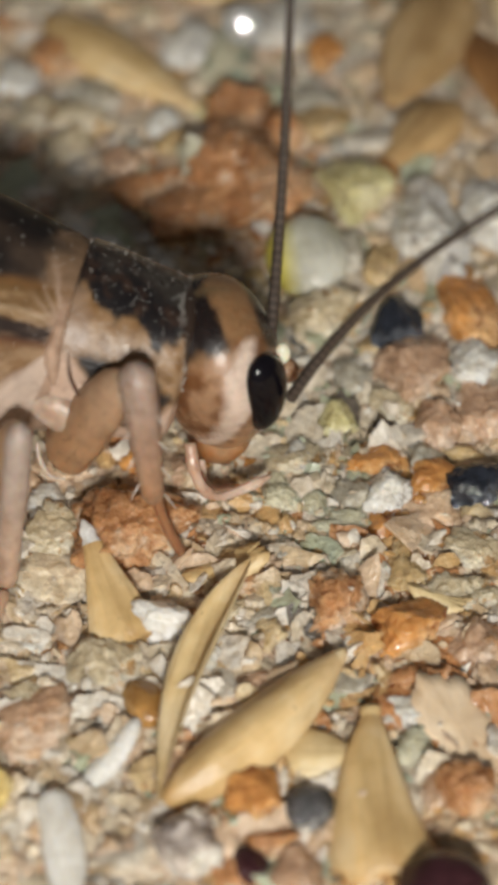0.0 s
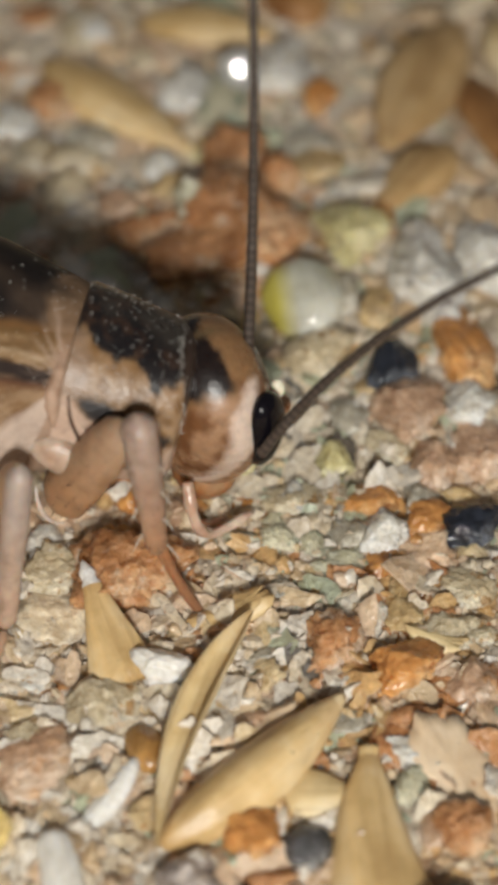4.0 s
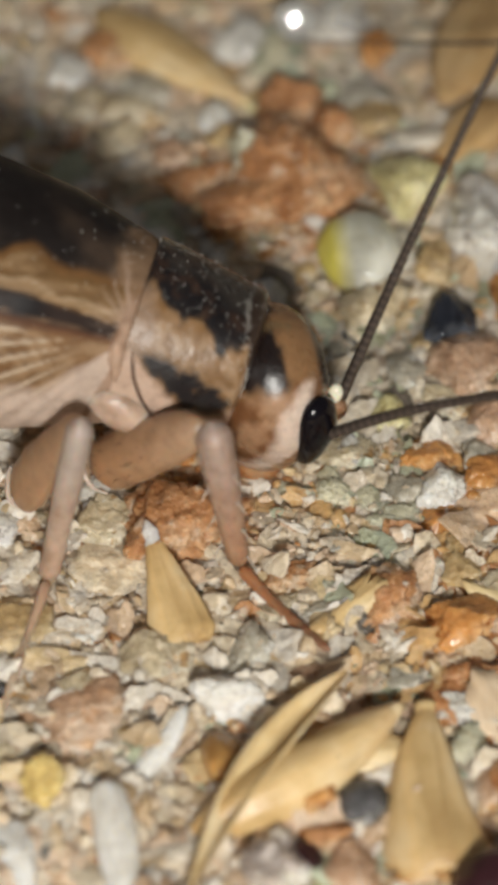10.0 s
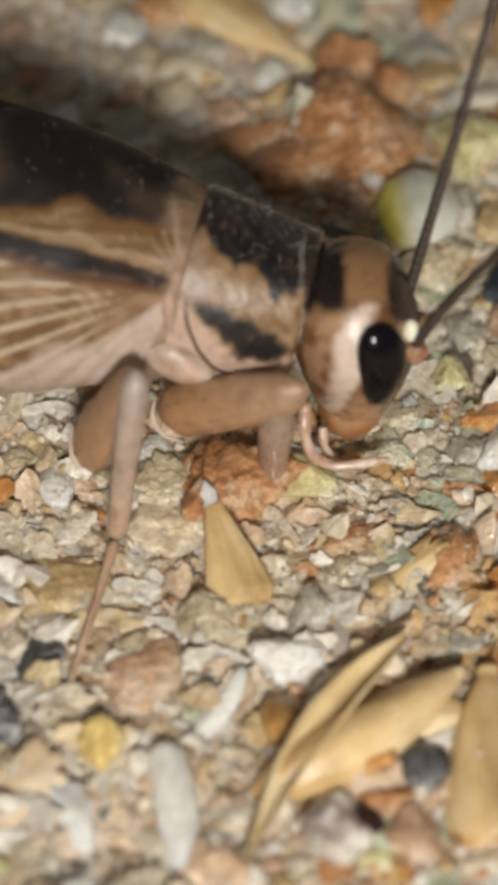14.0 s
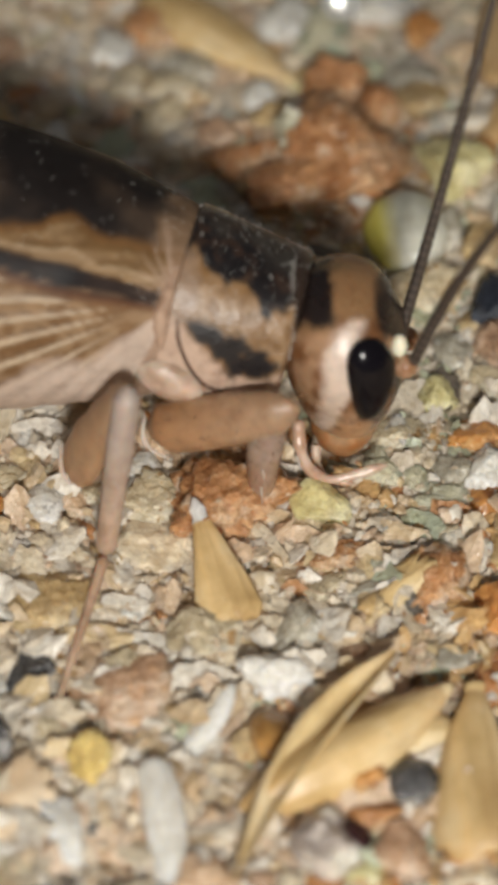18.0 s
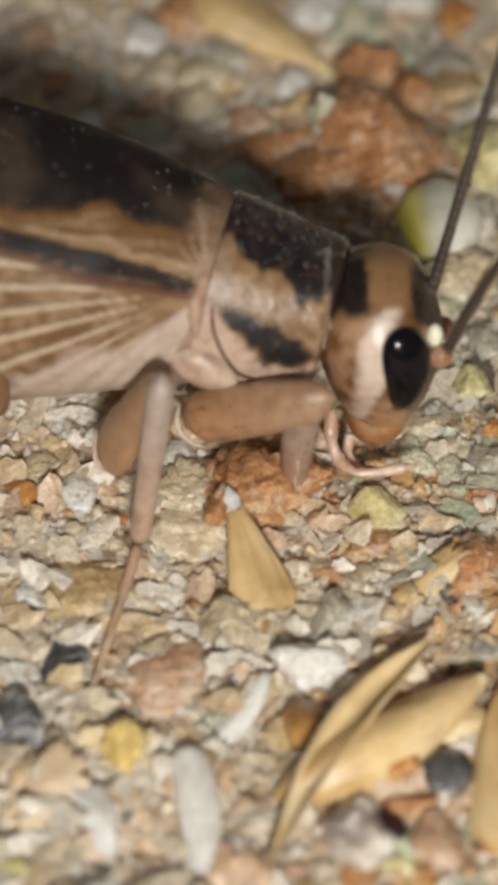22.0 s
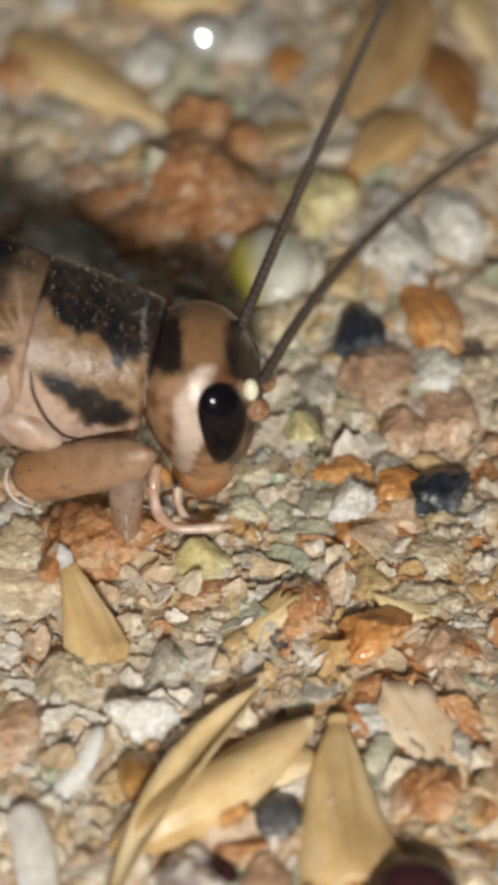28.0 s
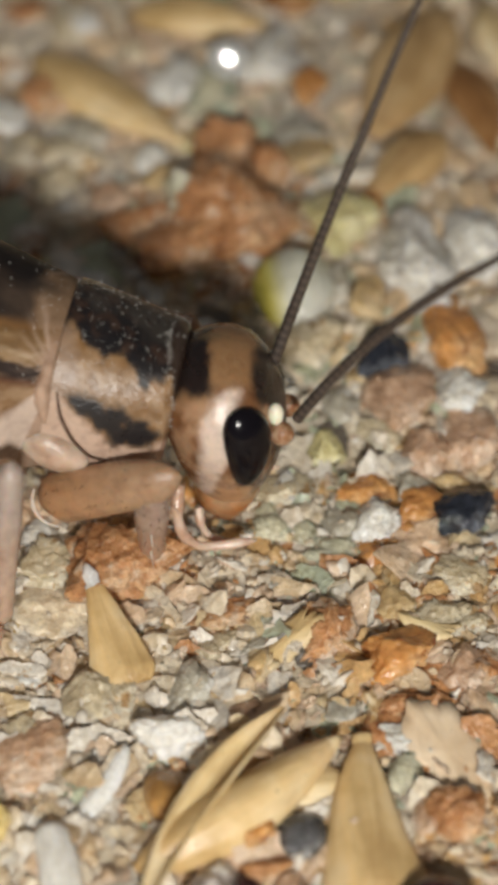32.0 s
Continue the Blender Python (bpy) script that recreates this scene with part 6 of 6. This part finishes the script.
def torn_flakes(name, mat, count, seed, where, label):
    """Small torn flakes of hull and crust, thin, leaning on the stones at all angles."""
    rng = np.random.RandomState(seed)
    n, protos = 14, []
    for k in range(16):
        r = np.array([1 + 0.42 * fractal((math.cos(2 * math.pi * j / n), math.sin(2 * math.pi * j / n), 0), 1.4, 700 + seed + k, 4) + rng.uniform(-0.10, 0.10) for j in range(n)])
        a = np.arange(n) * 2 * math.pi / n
        x, y = 0.5 * r * np.cos(a), 0.5 * r * np.sin(a)
        z = 0.35 * x * x - 0.25 * y * y + rng.uniform(-0.03, 0.03, n)
        protos.append(np.concatenate([[(0, 0, 0.05)], np.c_[x, y, z + 0.035], np.c_[x * 0.96, y * 0.96, z - 0.035], [(0, 0, -0.03)]]))
    tri = []
    for j in range(n):
        q = (j + 1) % n
        tri += [(0, 1 + j, 1 + q), (1 + j, 1 + n + j, 1 + n + q), (1 + j, 1 + n + q, 1 + q), (2 * n + 1, 1 + n + q, 1 + n + j)]
    tri, vs, fs = np.array(tri), [], []
    while len(vs) < count:
        x, y = rng.uniform(-8, 8), rng.uniform(-12, 9)
        if rng.rand() > where(x, y):
            continue
        s = 0.35 + 0.75 * rng.rand() ** 1.8
        e = Euler((rng.uniform(-0.15, 0.75), rng.uniform(-0.5, 0.5), rng.uniform(-0.6, 0.6))).to_matrix() @ Euler((0, 0, rng.uniform(0, 6.3))).to_matrix()
        fs.append(tri + len(vs) * (2 * n + 2))
        vs.append((protos[rng.randint(16)] * (s * rng.uniform(0.9, 1.5), s * rng.uniform(0.5, 0.9), s)) @ np.array(e).T + (x, y, relief(x, y) + 0.14 + 0.12 * s))
    ob = new(name, mesh_of(name, np.concatenate(vs), np.concatenate(fs).tolist(), MAT[mat], smooth=False))
    tagged(ob, label, "debris", kind="stuff")


torn_flakes("torn_flakes", "crumbs", 620, 81, lambda x, y: near(PALE[:2] + [patch(-1, -6, 3, 3)], x, y), "torn cream and white flakes of crust and hull")
torn_flakes("rosy_flakes", "gravel_rust", 160, 82, lambda x, y: near([patch(3.5, -5.5, 3, 3)], x, y), "torn tan and rosy flakes on orange gravel")
torn_flakes("green_flakes", "gravel_green", 160, 83, lambda x, y: near(GREENISH[:2], x, y), "torn pale green and cream flakes on gravel")


def motions():
    head = MOVING["head"]
    walk(head, [(t, Matrix.Translation((PIVOT - Vector((back, 0, dip))) * MM) @ pose(0, 0, 0, roll, nod, turn)) for t, nod, turn, roll, dip, back in NODS])
    rest = CRICKET.matrix_basis.copy()
    hold = Matrix.Translation(Vector((-4.0, 0, 2.0)) * MM)
    walk(CRICKET, [(t, rest @ hold @ pose(0, 0, 0, 0, bow, 0) @ hold.inverted()) for t, bow in BOWS])

    def unbowed(t):
        k = np.interp(t, [q[0] for q in BOWS], [q[1] for q in BOWS])
        return (hold @ pose(0, 0, 0, 0, float(k), 0) @ hold.inverted()).inverted()

    for key, rows in (("far", FAR_FEELER), ("near", NEAR_FEELER)):
        walk(MOVING[key], [(t, unbowed(t) @ aim(p, Vector(p) + Vector(d))) for t, p, d in rows])
    a, b, c = LEG_STANCES
    stance = [(0.0, a), (3.5, a)] + [(t, b) for t, _ in BOWS if 5 < t < 11.4] + [(11.4, b), (12.0, c), (32.0, c)]
    for k, key in enumerate(("femur", "tibia", "tarsus")):
        rows = []
        for t, s in stance:
            fixed = [Vector(s[0])] + [unbowed(t) @ (Vector(q) * MM) / MM for q in s[1:]]
            rows.append((t, aim(fixed[k], fixed[k + 1])))
        walk(MOVING[key], rows)
    for ob, p, q in PUSHED_OBS:
        m, w = ob.matrix_basis.copy(), q[2] - p[2]
        w = (w + 90) % 180 - 90
        after = Matrix.Translation(Vector((q[0] * MM, q[1] * MM, m.translation.z))) @ pose(0, 0, 0, 0, 0, w) @ m.to_quaternion().to_matrix().to_4x4()
        walk(ob, [(0.0, m), (3.7, m), (5.3, after), (32.0, after)])
    spots = [(0.0, 0.9, -0.2, 1.5), (12.4, 0.9, -0.2, 1.5), (12.9, 0.2, -2.4, 0.5), (14.5, 0.2, -2.4, 0.5), (17.5, 0.45, -2.4, 0.5), (19.0, 1.2, -2.9, 0.4), (29.1, 1.0, -3.0, 0.4), (29.7, 0.9, -0.2, 1.5), (32.0, 0.9, -0.2, 1.5)]
    walk(CRUMB, [(t, pose(x * MM, y * MM, z * MM, 0, 0, 20)) for t, x, y, z in spots])
    for k, (palp, at) in enumerate(PALPS):
        there, back = Matrix.Translation(at * MM), Matrix.Translation(-at * MM)
        walk(palp, [(0.5 * i, there @ pose(0, 0, 0, 4 * math.sin(2.3 * i + k), 6 * math.sin(1.7 * i + 2 * k), 4 * math.sin(1.1 * i + k)) @ back) for i in range(65)])
    strokes = [
        (0.0, (9.0, 6.0, 2.6), (17.0, 7.0, 4.0)), (6.6, (8.5, 6.0, 2.4), (17.0, 7.0, 4.0)), (7.0, (0.14, 5.34, 1.6), (6.20, 5.53, 2.6)), (7.4, (3.5, -1.9, 1.6), (5.82, -0.6, 2.6)),
        (8.0, (3.34, -2.30, 1.6), (5.67, -1.08, 2.6)), (8.2, (3.6, 3.0, 2.2), (6.6, 3.4, 3.0)), (8.5, (1.04, 11.24, 1.6), (6.02, 9.73, 2.6)), (9.0, (0.98, 11.42, 1.6), (5.99, 10.08, 2.6)),
        (10.0, (1.02, 11.59, 1.6), (6.06, 10.10, 2.6)), (10.5, (2.5, 13.2, 1.8), (7.4, 11.2, 2.8)), (11.0, (1.67, 5.97, 1.6), (4.69, 6.30, 2.6)), (11.5, (8.5, 6.0, 2.4), (17.0, 7.0, 4.0)), (32.0, (9.0, 6.0, 2.6), (17.0, 7.0, 4.0)),
    ]
    walk(THREAD, [(t, aim(p, q)) for t, p, q in strokes])


motions()
